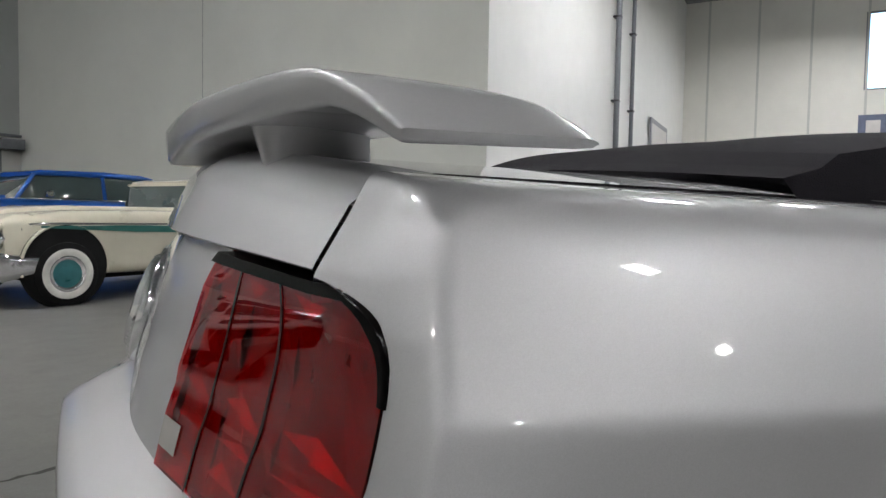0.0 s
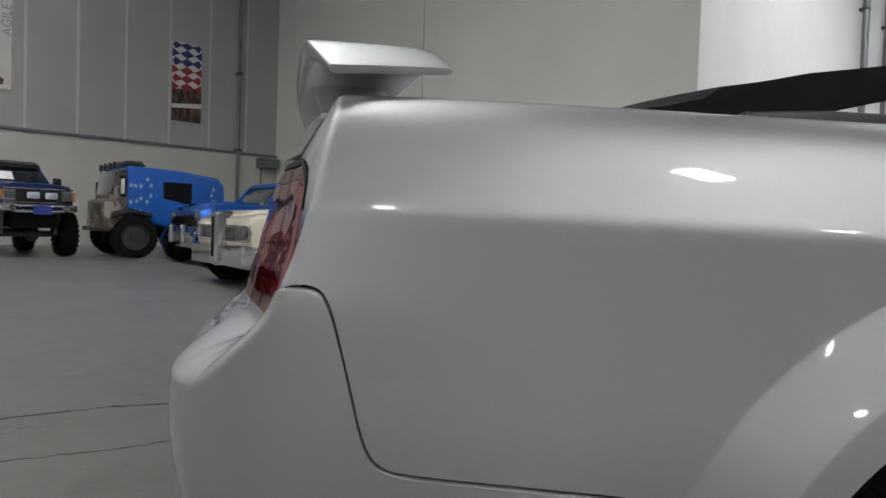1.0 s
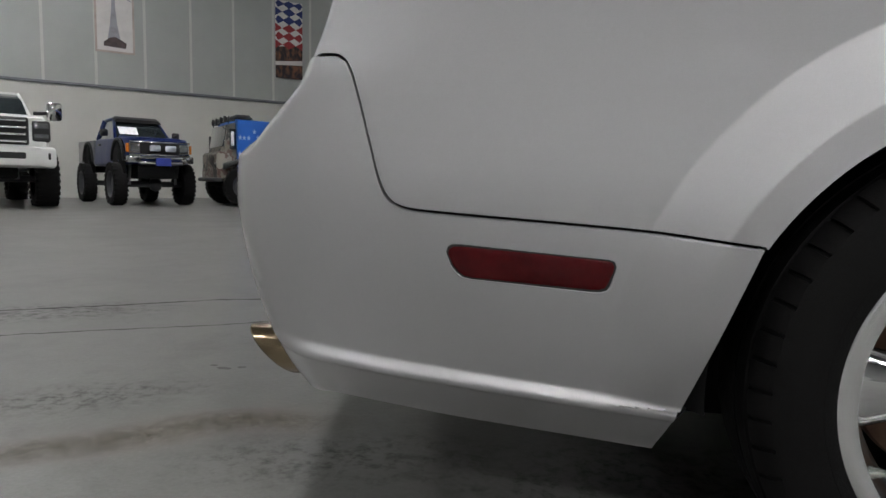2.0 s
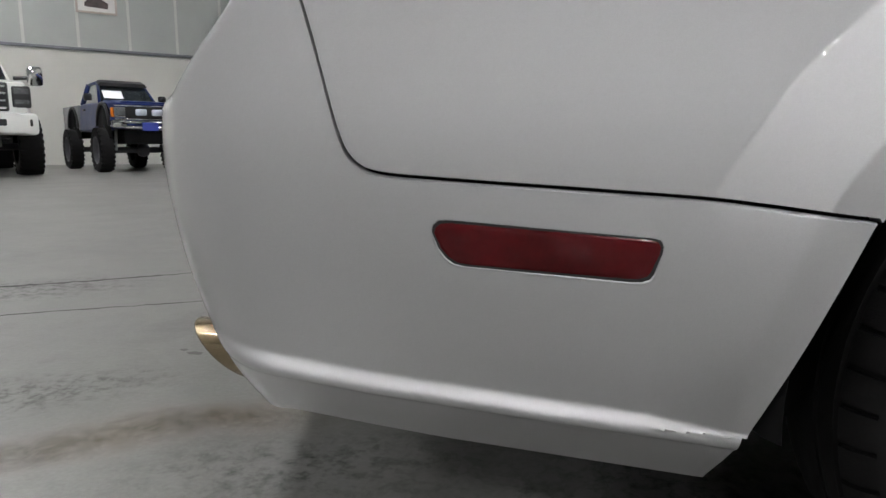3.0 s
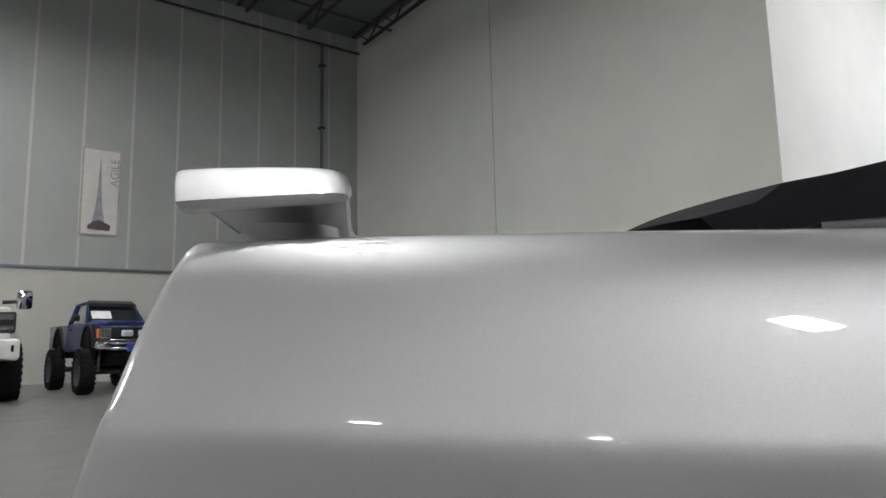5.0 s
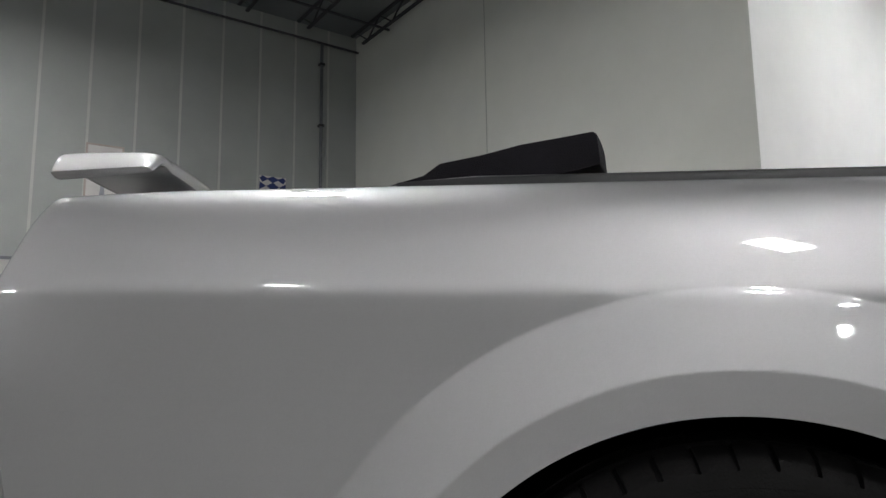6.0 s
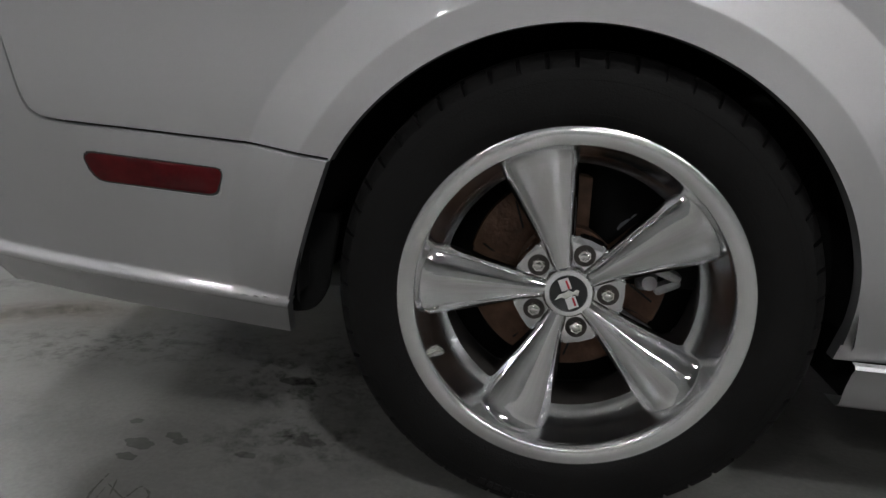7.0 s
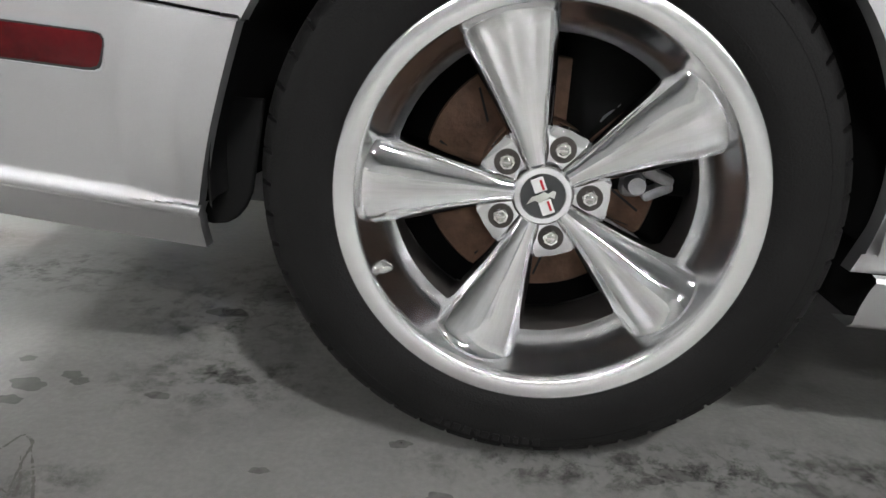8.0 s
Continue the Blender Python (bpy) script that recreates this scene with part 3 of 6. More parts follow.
rear_bow = spline([0.0, 0.026, 0.042, 0.054, 0.069, 0.087, 0.11, 0.14, 0.20, 0.40, 0.65, W], [-0.020, -0.004, 0.0055, 0.0125, 0.0215, 0.0315, 0.042, 0.054, 0.073, 0.135, 0.20, 0.235])


def rear_face(y, z):
    """x of the sloping tail at y and z."""
    draw = np.interp(z, [0.818, 0.843, 0.873, 0.909, 0.925, 0.94, 0.95, 0.957, 0.967], [0, 0.002, 0.0048, 0.0082, 0.0099, 0.0109, 0.011, 0.009, 0])
    q = rear_bow(y - draw * np.clip((0.15 - y) / 0.08, 0, 1))
    m = np.interp(z, [0.69, 0.77, 0.82, 0.866, 0.90], [0.30, 0.37, 0.60, 0.90, 1.0])
    full = np.interp(z, [0.70, 0.785, 0.89, 0.94], [0.034, 0.036, 0.018, 0.0]) * np.clip((y - 0.11) / 0.29, 0, 1)
    return rear_x(z) - q + (1 - m) * np.clip(q, 0, 0.04) - full


# outline of the tail lamp's outer side and top, from its lower tip round to the boot gap
LAMP_Y = [0.115, 0.108, 0.101, 0.096, 0.0925, 0.0925, 0.095, 0.101, 0.111, 0.126, 0.146, 0.172, 0.203]
LAMP_Z = [0.690, 0.705, 0.735, 0.775, 0.810, 0.830, 0.846, 0.859, 0.870, 0.878, 0.884, 0.8885, 0.892]
_dl = np.r_[0, np.cumsum(np.hypot(np.diff(LAMP_Y), np.diff(LAMP_Z)))]
lamp_y, lamp_z = spline(_dl / _dl[-1], LAMP_Y), spline(_dl / _dl[-1], LAMP_Z)

X_FRONT = 0.62


def lower_edge(x):
    """The lower edge of the quarter panel: bumper gap, wheel arch, then the sill."""
    z = gap_z(x) + 0.0017
    inside = (x > -0.323)
    r2 = ARCH_R**2 - (x - ARCH_X) ** 2
    arch = ARCH_Z + np.sqrt(np.maximum(r2, 1e-9))
    z = np.where(inside, arch, z)
    return np.where(x >= ARCH_X + ARCH_R, 0.278, z)


def quarter_columns(fine):
    xs = list(np.linspace(X_FRONT, ARCH_X + ARCH_R + 0.001, 26 * fine))
    xs += [ARCH_X + ARCH_R * math.cos(a) for a in np.linspace(0, math.pi, 170 * fine) if ARCH_X + ARCH_R * math.cos(a) > -0.322]
    xs += list(np.linspace(-0.3232, -0.735, 84 * fine))
    xs += list(np.linspace(-0.739, -0.765, 8))
    return np.array(xs)


RIDGE = 0.010


def build_quarter(name, parent, flip=False):
    rows = 130 if flip else 230
    cols = []
    for x in quarter_columns(1 if flip else 2):
        z0 = lower_edge(x)
        sz = s_of_z(z0 - lift(x, z0))
        # the last row is at the boot gap; even steps in between
        s = sz + (S_END - sz) * np.linspace(0, 1, rows)
        cols.append(flank(np.full(rows, x), s))
    s_low = s_of_z(0.7350)
    s = s_low + (S_END - s_low) * np.linspace(0, 1, rows)
    side_y, side_z = sec_y(s), sec_z(s)
    k = np.linspace(0, 1, rows)
    kk = np.where(k < 0.62, k / 0.62 * 0.80, 0.80 + (k - 0.62) / 0.38 * 0.20)
    in_y, in_z = lamp_y(kk), lamp_z(kk)
    out_z = side_z + lift(-0.85, side_z)
    out_y = side_y
    for _ in range(8):
        xe = rear_face(out_y, out_z)
        out_y = side_y + tuck(xe, out_z) * np.interp(side_y, [0.07, 0.20], [1, 0])
    # last side columns up to the ridge
    for w in np.linspace(0, 1, 64)[1:]:
        x = -0.765 + (xe + RIDGE + 0.765) * w
        z0 = float(lower_edge(x[0]))
        s0 = float(s_of_z(z0 - float(lift(x[0], z0))))
        cols.append(flank(x, s0 + (S_END - s0) * k))
    p0 = cols[-1]
    p1 = np.stack([xe, out_y, out_z], -1)
    dirn = np.stack([in_y - out_y, in_z - out_z], -1)
    ln = np.maximum(np.linalg.norm(dirn, axis=1, keepdims=True), 1e-6)
    q = np.stack([out_y, out_z], -1) + dirn / ln * np.minimum(RIDGE, 0.5 * ln)
    p2 = np.stack([rear_face(q[:, 0], q[:, 1]), q[:, 0], q[:, 1]], -1)
    for t in np.linspace(0, 1, 9)[1:]:
        cols.append((1 - t) ** 2 * p0 + 2 * t * (1 - t) * p1 + t * t * p2)
    for t in np.linspace(0, 1, 12)[1:]:
        yz = q + (np.stack([in_y, in_z], -1) - q) * t
        cols.append(np.stack([rear_face(yz[:, 0], yz[:, 1]), yz[:, 0], yz[:, 1]], -1))
    # a returned edge at the lamp and the boot gap
    last = cols[-1].copy()
    last[:, 0] += 0.02
    cols.append(last)
    P = np.array(cols)
    # returned lower edge along gap and arch
    low = P[:, :1].copy()
    low[:, :, 1] += 0.022
    P = np.concatenate([low, P], 1)
    top = P[:, -1:].copy()
    top[:, :, 2] -= 0.02
    P = np.concatenate([P, top], 1)
    if flip:
        P[:, :, 1] = 2 * W - P[:, :, 1]
    ob = part(name, grid_bm(P), SILVER, parent, sharp=40)
    return ob


build_quarter("quarter_panel", car)
build_quarter("quarter_panel", car, True)

# bumper cover: wraps from the wheel arch round the tail
bump_out = spline([0.20, 0.235, 0.27, 0.318, 0.385, 0.469, 0.568, 0.617, 0.635, 0.655, 0.679, 0.70, 0.745], [0.0, 0.03, 0.066, 0.113, 0.153, 0.179, 0.193, 0.190, 0.175, 0.146, 0.105, 0.082, 0.055])


def bump_plan(phi):
    """How far out and across the plan goes at a turn of phi (0: flank, 1: tail)."""
    a = phi * math.pi / 2
    return math.sin(a) ** 0.85, 1 - math.cos(a)


def build_bumper(parent):
    rows = 150
    v = np.linspace(0, 1, rows) ** 1.25
    cols = []

    def bottom(x):
        return np.interp(x, [-1.2, -0.868, -0.69, -0.40], [0.279, 0.279, 0.254, 0.2265])

    def section_y(z):
        return sec_y(s_of_z(z))

    n_side = 150
    for k in range(n_side):
        u = k / (n_side - 1)
        xt = -0.3245 + (-0.8625 + 0.3245) * u
        # closer columns where the gap is steep
        xt = float(np.interp(u, [0, 0.5, 0.9, 1], [-0.3245, -0.735, -0.84, -0.8625]))
        xb = -0.420 + (-0.8625 + 0.420) * (xt + 0.3245) / (-0.8625 + 0.3245)
        steep = min(math.hypot(1, float(gap_z(xt + 0.002) - gap_z(xt - 0.002)) / 0.004), 3.6)
        zt = float(gap_z(xt)) - 0.0022 * steep
        zb = float(bottom(xb))
        z = zb + (zt - zb) * v
        x = xb + (xt - xb) * v ** 1.1
        s = s_of_z(z - lift(x, z))
        p = flank(x, s)
        cols.append(p)
    n_turn = 46
    for k in range(1, n_turn + 1):
        phi = k / n_turn
        g1, g2 = bump_plan(phi)
        yt = 0.018 + 0.30 * g2
        zt = float(np.interp(yt, [0.018, 0.05, 0.10, 0.16, 0.30], [0.738, 0.722, 0.695, 0.685, 0.690]))
        zb = float(bottom(-0.9 - 0.12 * g1))
        z = zb + (zt - zb) * v
        y = section_y(z) + 0.30 * g2
        crest = 0.735 - 0.122 * min(1.0, phi / 0.38) ** 0.6
        zz = np.interp(z, [0.2, 0.5, crest - 0.03, crest, max(zt, crest + 0.002)], [0.2, 0.5, 0.59, 0.617, 0.745 - 0.05 * phi])
        x = -0.8625 - bump_out(zz) * g1 - 0.0375 * g2
        near = step01(z, zt - 0.035, zt - 0.002) * min(1.0, 3 * phi)
        x = x * (1 - near) + (rear_face(y, z) - 0.002) * near
        cols.append(np.stack([x, y, z], -1))
    for y_ in np.linspace(0.36, W, 16):
        yt = y_ - 0.318
        zt = float(np.interp(y_, [0.36, 0.7], [0.692, 0.712]))
        c_ = float(np.interp(y_, [0.36, 0.9], [0.612, 0.620]))
        z = 0.285 + (zt - 0.285) * v
        x = -0.900 - bump_out(np.interp(z, [0.2, 0.5, c_ - 0.026, c_, zt], [0.2, 0.5, 0.59, 0.617, 0.695 + 0.035 * (yt / 0.62)])) - 0.17 * (yt / 0.62) + 0.03 * (yt / 0.62) ** 2
        near = step01(z, zt - 0.03, zt - 0.002)
        x = x * (1 - near) + np.maximum(rear_face(y_, z) - 0.002, x) * near
        cols.append(np.stack([x, np.full(rows, y_) + section_y(z) * 0, z], -1))
    P = np.array(cols)
    # the moulded ledge above the lower lip
    zl = np.interp(P[:, :, 0], [-0.96, -0.889, -0.763, -0.613, -0.40], [0.354, 0.344, 0.3255, 0.3095, 0.2885])
    d = zl - P[:, :, 2]
    inset = 0.46 * np.clip(d - 0.003, 0, None) + 0.004 * step01(d, 0.001, 0.007) - 0.010 * step01(d, -0.021, -0.002) * (1 - step01(d, 0.010, 0.075))
    fade = np.ones(len(P))
    fade[n_side:] = np.clip(1 - np.arange(len(P) - n_side) / 22, 0, 1)
    P[:, :, 1] += inset * fade[:, None]
    low = P[:, :1].copy()
    low[:, :, 1] += 0.02
    low[n_side:, :, 0] += 0.04
    P = np.concatenate([low, P], 1)
    first = P[:1].copy()
    first[:, :, 1] += 0.02
    P = np.concatenate([first, P], 0)
    top = P[:, -1:].copy()
    mid = top.copy()
    mid[:, :, 1] += 0.0022
    mid[:, :, 2] += 0.0004
    P[:, -1, 2] -= 0.0018
    top[:, :, 1] += 0.016
    P = np.concatenate([P, mid, top], 1)
    Q = P[::-1].copy()
    Q[:, :, 1] = 2 * W - Q[:, :, 1]
    both = np.concatenate([P, Q[1:]], 0)
    return part("bumper_cover", grid_bm(both), SILVER, parent, sharp=50)


bumper = build_bumper(car)

# dark backing inside the gaps
bm = bmesh.new()
for lo, hi in (((-0.78, 0.10, 0.40), (-0.40, 0.13, 0.88)), ((-0.40, 0.12, 0.74), (0.60, 0.15, 0.88)), ((-0.80, 0.14, 0.60), (-0.72, 2 * W - 0.14, 0.92)), ((-0.78, 2 * W - 0.13, 0.40), (-0.40, 2 * W - 0.10, 0.88))):
    add_box(bm, lo, hi)
part("inner_body", bm, SEAM, car, "black inner body behind the gaps", smooth=False)

# boot lid
ys = np.linspace(0.2075, 2 * W - 0.2075, 60)
prof = []
for y in ys:
    ym = min(y, 2 * W - y)
    crown = 0.055 * (1 - ((y - W) / (W - 0.2)) ** 2)
    xe = float(rear_face(ym, 0.967 + 0))
    row = [(x, y, 0.968 + crown + float(lift(x, 0.95)) * 0.8) for x in np.linspace(-0.44, xe + 0.03, 16)]
    row += [(xe + 0.012, y, 0.964 + crown), (xe, y, 0.955 + crown)]
    for z in np.linspace(0.945, 0.897, 8):
        row.append((float(rear_face(ym, z)) - 0.001, y, z + crown * float(np.interp(z, [0.897, 0.945], [0.4, 0.95]))))
    row += [(float(rear_face(ym, 0.893)) + 0.004, y, 0.8945 + crown * 0.4), (float(rear_face(ym, 0.893)) + 0.05, y, 0.894 + crown * 0.4)]
    prof.append(row)
part("boot_lid", grid_bm(np.array(prof)), SILVER, car, sharp=60)

# panel between the lamps, with a round boss
prof = []
for y in np.linspace(0.412, 2 * W - 0.412, 30):
    ym = min(y, 2 * W - y)
    prof.append([(float(rear_face(ym, z)) + 0.012, y, z) for z in np.linspace(0.905, 0.66, 10)])
tail_panel = part("tail_panel", grid_bm(np.array(prof)), SILVER, car)
bm = lathe_bm([(0.0, -0.018), (0.060, -0.016), (0.078, -0.011), (0.086, 0.0), (0.100, 0.0), (0.106, 0.016)], 40, axis="x")
bmesh.ops.transform(bm, matrix=pose(float(rear_face(W, 0.785)) + 0.008, W, 0.785, 0, 18, 0), verts=bm.verts)
part("round_boss", bm, CHROME, car, "chrome round badge on the tail panel")


# tail lamps: three upright chambers in a black surround
def build_lamp(parent, flip):
    n = 40
    inner_y = np.interp(np.linspace(0, 1, n), [0, 1], [0.0, 1.0])
    k = np.linspace(0, 1, n)
    root = new("tail_lamp")
    root.parent = parent
    tagged(root, "dark red three-part tail lamp with black surround")

    def edge(w, v):
        """A point of the lamp: w 0 outer to 1 inner, v 0 bottom to 1 top."""
        z = 0.690 + 0.199 * v
        zz = np.clip(z, 0.690, 0.8699)
        yo = np.interp(z, LAMP_Z[:-1], LAMP_Y[:-1]) + 0.004
        yi = 0.402
        y = yo + (yi - yo) * w
        return y, z + 0.05 * v * max(0.0, y - 0.2)

    def sheet(w0, w1, v0, v1, depth, nn=14, mm=18, bulge=0.0):
        P = np.zeros((nn, mm, 3))
        for i, w in enumerate(np.linspace(w0, w1, nn)):
            for j, v in enumerate(np.linspace(v0, v1, mm)):
                y, z = edge(w, v)
                P[i, j] = (float(rear_face(y, z)) + depth - bulge * math.sin(math.pi * i / (nn - 1)), y, z)
        if flip:
            P[:, :, 1] = 2 * W - P[:, :, 1]
        return P

    bm = grid_bm(sheet(-0.02, 1.04, -0.03, 0.985, 0.050))
    part("housing", bm, SEAM, root, "black lamp housing")
    # black surround above the lens, returned inwards, running down at the outer corner
    a = sheet(-0.012, 1.03, 0.955, 1.0, -0.002, 30, 4)
    inner = a[:, -1:].copy()
    inner[:, :, 0] += 0.07
    surround = part("surround", grid_bm(np.concatenate([a, inner], 1)), GLOSS_BLACK, root, "glossy black upper surround", sharp=40)
    P = np.zeros((12, 4, 3))
    for i, v in enumerate(np.linspace(0.66, 0.99, 12)):
        for j, w in enumerate(np.linspace(-0.03, 0.004 + 0.06 * (i / 11) ** 1.6, 4)):
            y, z = edge(w, v)
            P[i, j] = (float(rear_face(y, z)) - 0.0022 + (0.006 if j == 0 else 0.0), y, z)
    if flip:
        P[:, :, 1] = 2 * W - P[:, :, 1]
    part("surround_end", grid_bm(P), GLOSS_BLACK, root, "black outer corner of the surround")
    TRIM_RED = bpy.data.materials.get("dark_red_rib") or mat("dark_red_rib", (0.045, 0.002, 0.003), 0.2, spec=0.4)
    bounds = [(0.0, 0.409), (0.416, 0.709), (0.716, 1.0)]
    for i, (w0, w1) in enumerate(bounds):
        # reflector floor of each chamber, faceted
        bm = bmesh.new()
        rnd = random.Random(7 + i)
        for side in (0,):
            P = sheet(w0 - 0.004, w1 + 0.004, -0.02, 0.98, 0.019, 5, 7)
            for a_ in range(5):
                for b_ in range(7):
                    P[a_, b_, 0] += rnd.uniform(-0.005, 0.005)
            bm = grid_bm(P)
        part("reflector", bm, RED_DEEP, root, "faceted red reflector", smooth=False)
        # bright red triangles painted as glints, most in the lower half of each chamber
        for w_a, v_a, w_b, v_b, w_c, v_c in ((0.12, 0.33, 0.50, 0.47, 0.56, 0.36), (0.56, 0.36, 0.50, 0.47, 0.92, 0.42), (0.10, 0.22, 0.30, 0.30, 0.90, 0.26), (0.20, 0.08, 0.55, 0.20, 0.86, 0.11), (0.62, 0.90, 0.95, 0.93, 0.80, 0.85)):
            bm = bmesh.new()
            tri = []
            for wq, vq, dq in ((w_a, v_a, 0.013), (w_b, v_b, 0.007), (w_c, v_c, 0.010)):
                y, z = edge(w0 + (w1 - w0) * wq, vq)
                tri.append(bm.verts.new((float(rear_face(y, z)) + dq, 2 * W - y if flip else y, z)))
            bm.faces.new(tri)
            part("facet", bm, RED_GLINT, root, "bright red triangle painted as a glint", smooth=False)
        P = sheet(w0, w1, 0.0, 0.968, 0.0, 12, 24, 0.0)
        back = P.copy()
        back[:, :, 0] += 0.005
        bm = grid_bm(P)
        n0, m0 = P.shape[:2]
        bm.verts.ensure_lookup_table()
        geom = bmesh.ops.extrude_face_region(bm, geom=bm.faces[:])
        bmesh.ops.translate(bm, vec=(0.005, 0, 0), verts=[g for g in geom["geom"] if isinstance(g, bmesh.types.BMVert)])
        ob = part("lens", bm, RED_GLASS, root, "deep red clear lens", sharp=45)
        ob.visible_shadow = False
    for w in (0.4125, 0.7125):
        bm = grid_bm(sheet(w - 0.006, w + 0.006, 0.0, 0.955, -0.0012, 3, 12))
        part("divider", bm, TRIM_RED, root, "dark red rib")
    P = sheet(0.84, 0.985, 0.10, 0.24, -0.0015, 6, 6)
    part("reversing_lens", grid_bm(P), mat("pale_lens", (0.40, 0.36, 0.34), 0.15, vary=0.1, coat=1.0), root, "pale reversing lens")


build_lamp(car, False)
build_lamp(car, True)


# side marker set into the bumper
def marker(parent, flip):
    out = [(-0.6935, 0.4925), (-0.692, 0.4985), (-0.687, 0.5025), (-0.678, 0.5030), (-0.494, 0.4905), (-0.487, 0.4885), (-0.4845, 0.483), (-0.4855, 0.476), (-0.4915, 0.459), (-0.495, 0.4535), (-0.502, 0.4510), (-0.512, 0.4507), (-0.662, 0.4605), (-0.672, 0.4625), (-0.680, 0.468), (-0.687, 0.477)]
    c = np.mean(out, 0)

    def flank_y(x, z):
        return float(flank(np.array([x]), np.array([s_of_z(z - float(lift(x, z)))]))[0, 1])

    root = new("side_marker")
    root.parent = parent
    tagged(root, "dark red side marker lamp in a recess")

    def ring(scale, dy, upper=1.0):
        pts = []
        full = scale
        for x, z in out:
            scale = full * (upper if z > c[1] - 0.068 * (x - c[0]) else 1.0)
            d = np.array([x, z]) - c
            grow = (np.linalg.norm(d) + scale) / np.linalg.norm(d)
            px, pz = c[0] + d[0] * grow, c[1] + d[1] * (1 + scale / 0.024)
            y = flank_y(px, pz) + dy
            pts.append((px, 2 * W - y if flip else y, pz))
        return pts

    P = np.array([ring(0.0042, 0.0006, 0.2), ring(0.0030, -0.0012, 0.2), ring(0.0008, -0.0004, 0.5), ring(0.0006, 0.002)])
    P = np.concatenate([P, P[:, :1]], 1)
    part("bezel", grid_bm(P), SILVER, root, "silver rim of the recess", sharp=80)
    P = np.array([ring(0.0010, -0.0006), ring(-0.0022, -0.0006)])
    P = np.concatenate([P, P[:, :1]], 1)
    part("gasket", grid_bm(P), SEAM, root, "black gasket")
    bm = bmesh.new()
    vs = [bm.verts.new(p) for p in ring(-0.0018, -0.0006)]
    inner = [bm.verts.new(p) for p in ring(-0.0045, -0.0020)]
    for i in range(len(vs)):
        bm.faces.new((vs[i], vs[(i + 1) % len(vs)], inner[(i + 1) % len(vs)], inner[i]))
    bm.faces.new(inner)
    part("lens", bm, MARKER_RED, root, "dark red lens", sharp=30)


marker(bumper, False)
marker(bumper, True)

# exhaust tips
for flip in (False, True):
    bm = lathe_bm([(0.036, 0.20), (0.036, 0.0), (0.038, -0.004), (0.040, 0.0), (0.040, 0.2)], 32, axis="x")
    for v in bm.verts:
        if v.co.x < 0.05:
            v.co.x += -1.0 * v.co.z
    y = 0.225
    bmesh.ops.transform(bm, matrix=pose(-1.015, 2 * W - y if flip else y, 0.300, 0, 0, 0), verts=bm.verts)
    part("exhaust_tip", bm, TIP, car, "slanted polished exhaust tip")
bm = tube_bm([(-0.83, 0.225, 0.315), (-0.6, 0.3, 0.28), (-0.3, 0.45, 0.24)], 0.04, 14)
part("silencer_pipe", bm, CAST, car, "dull exhaust pipe under the tail")

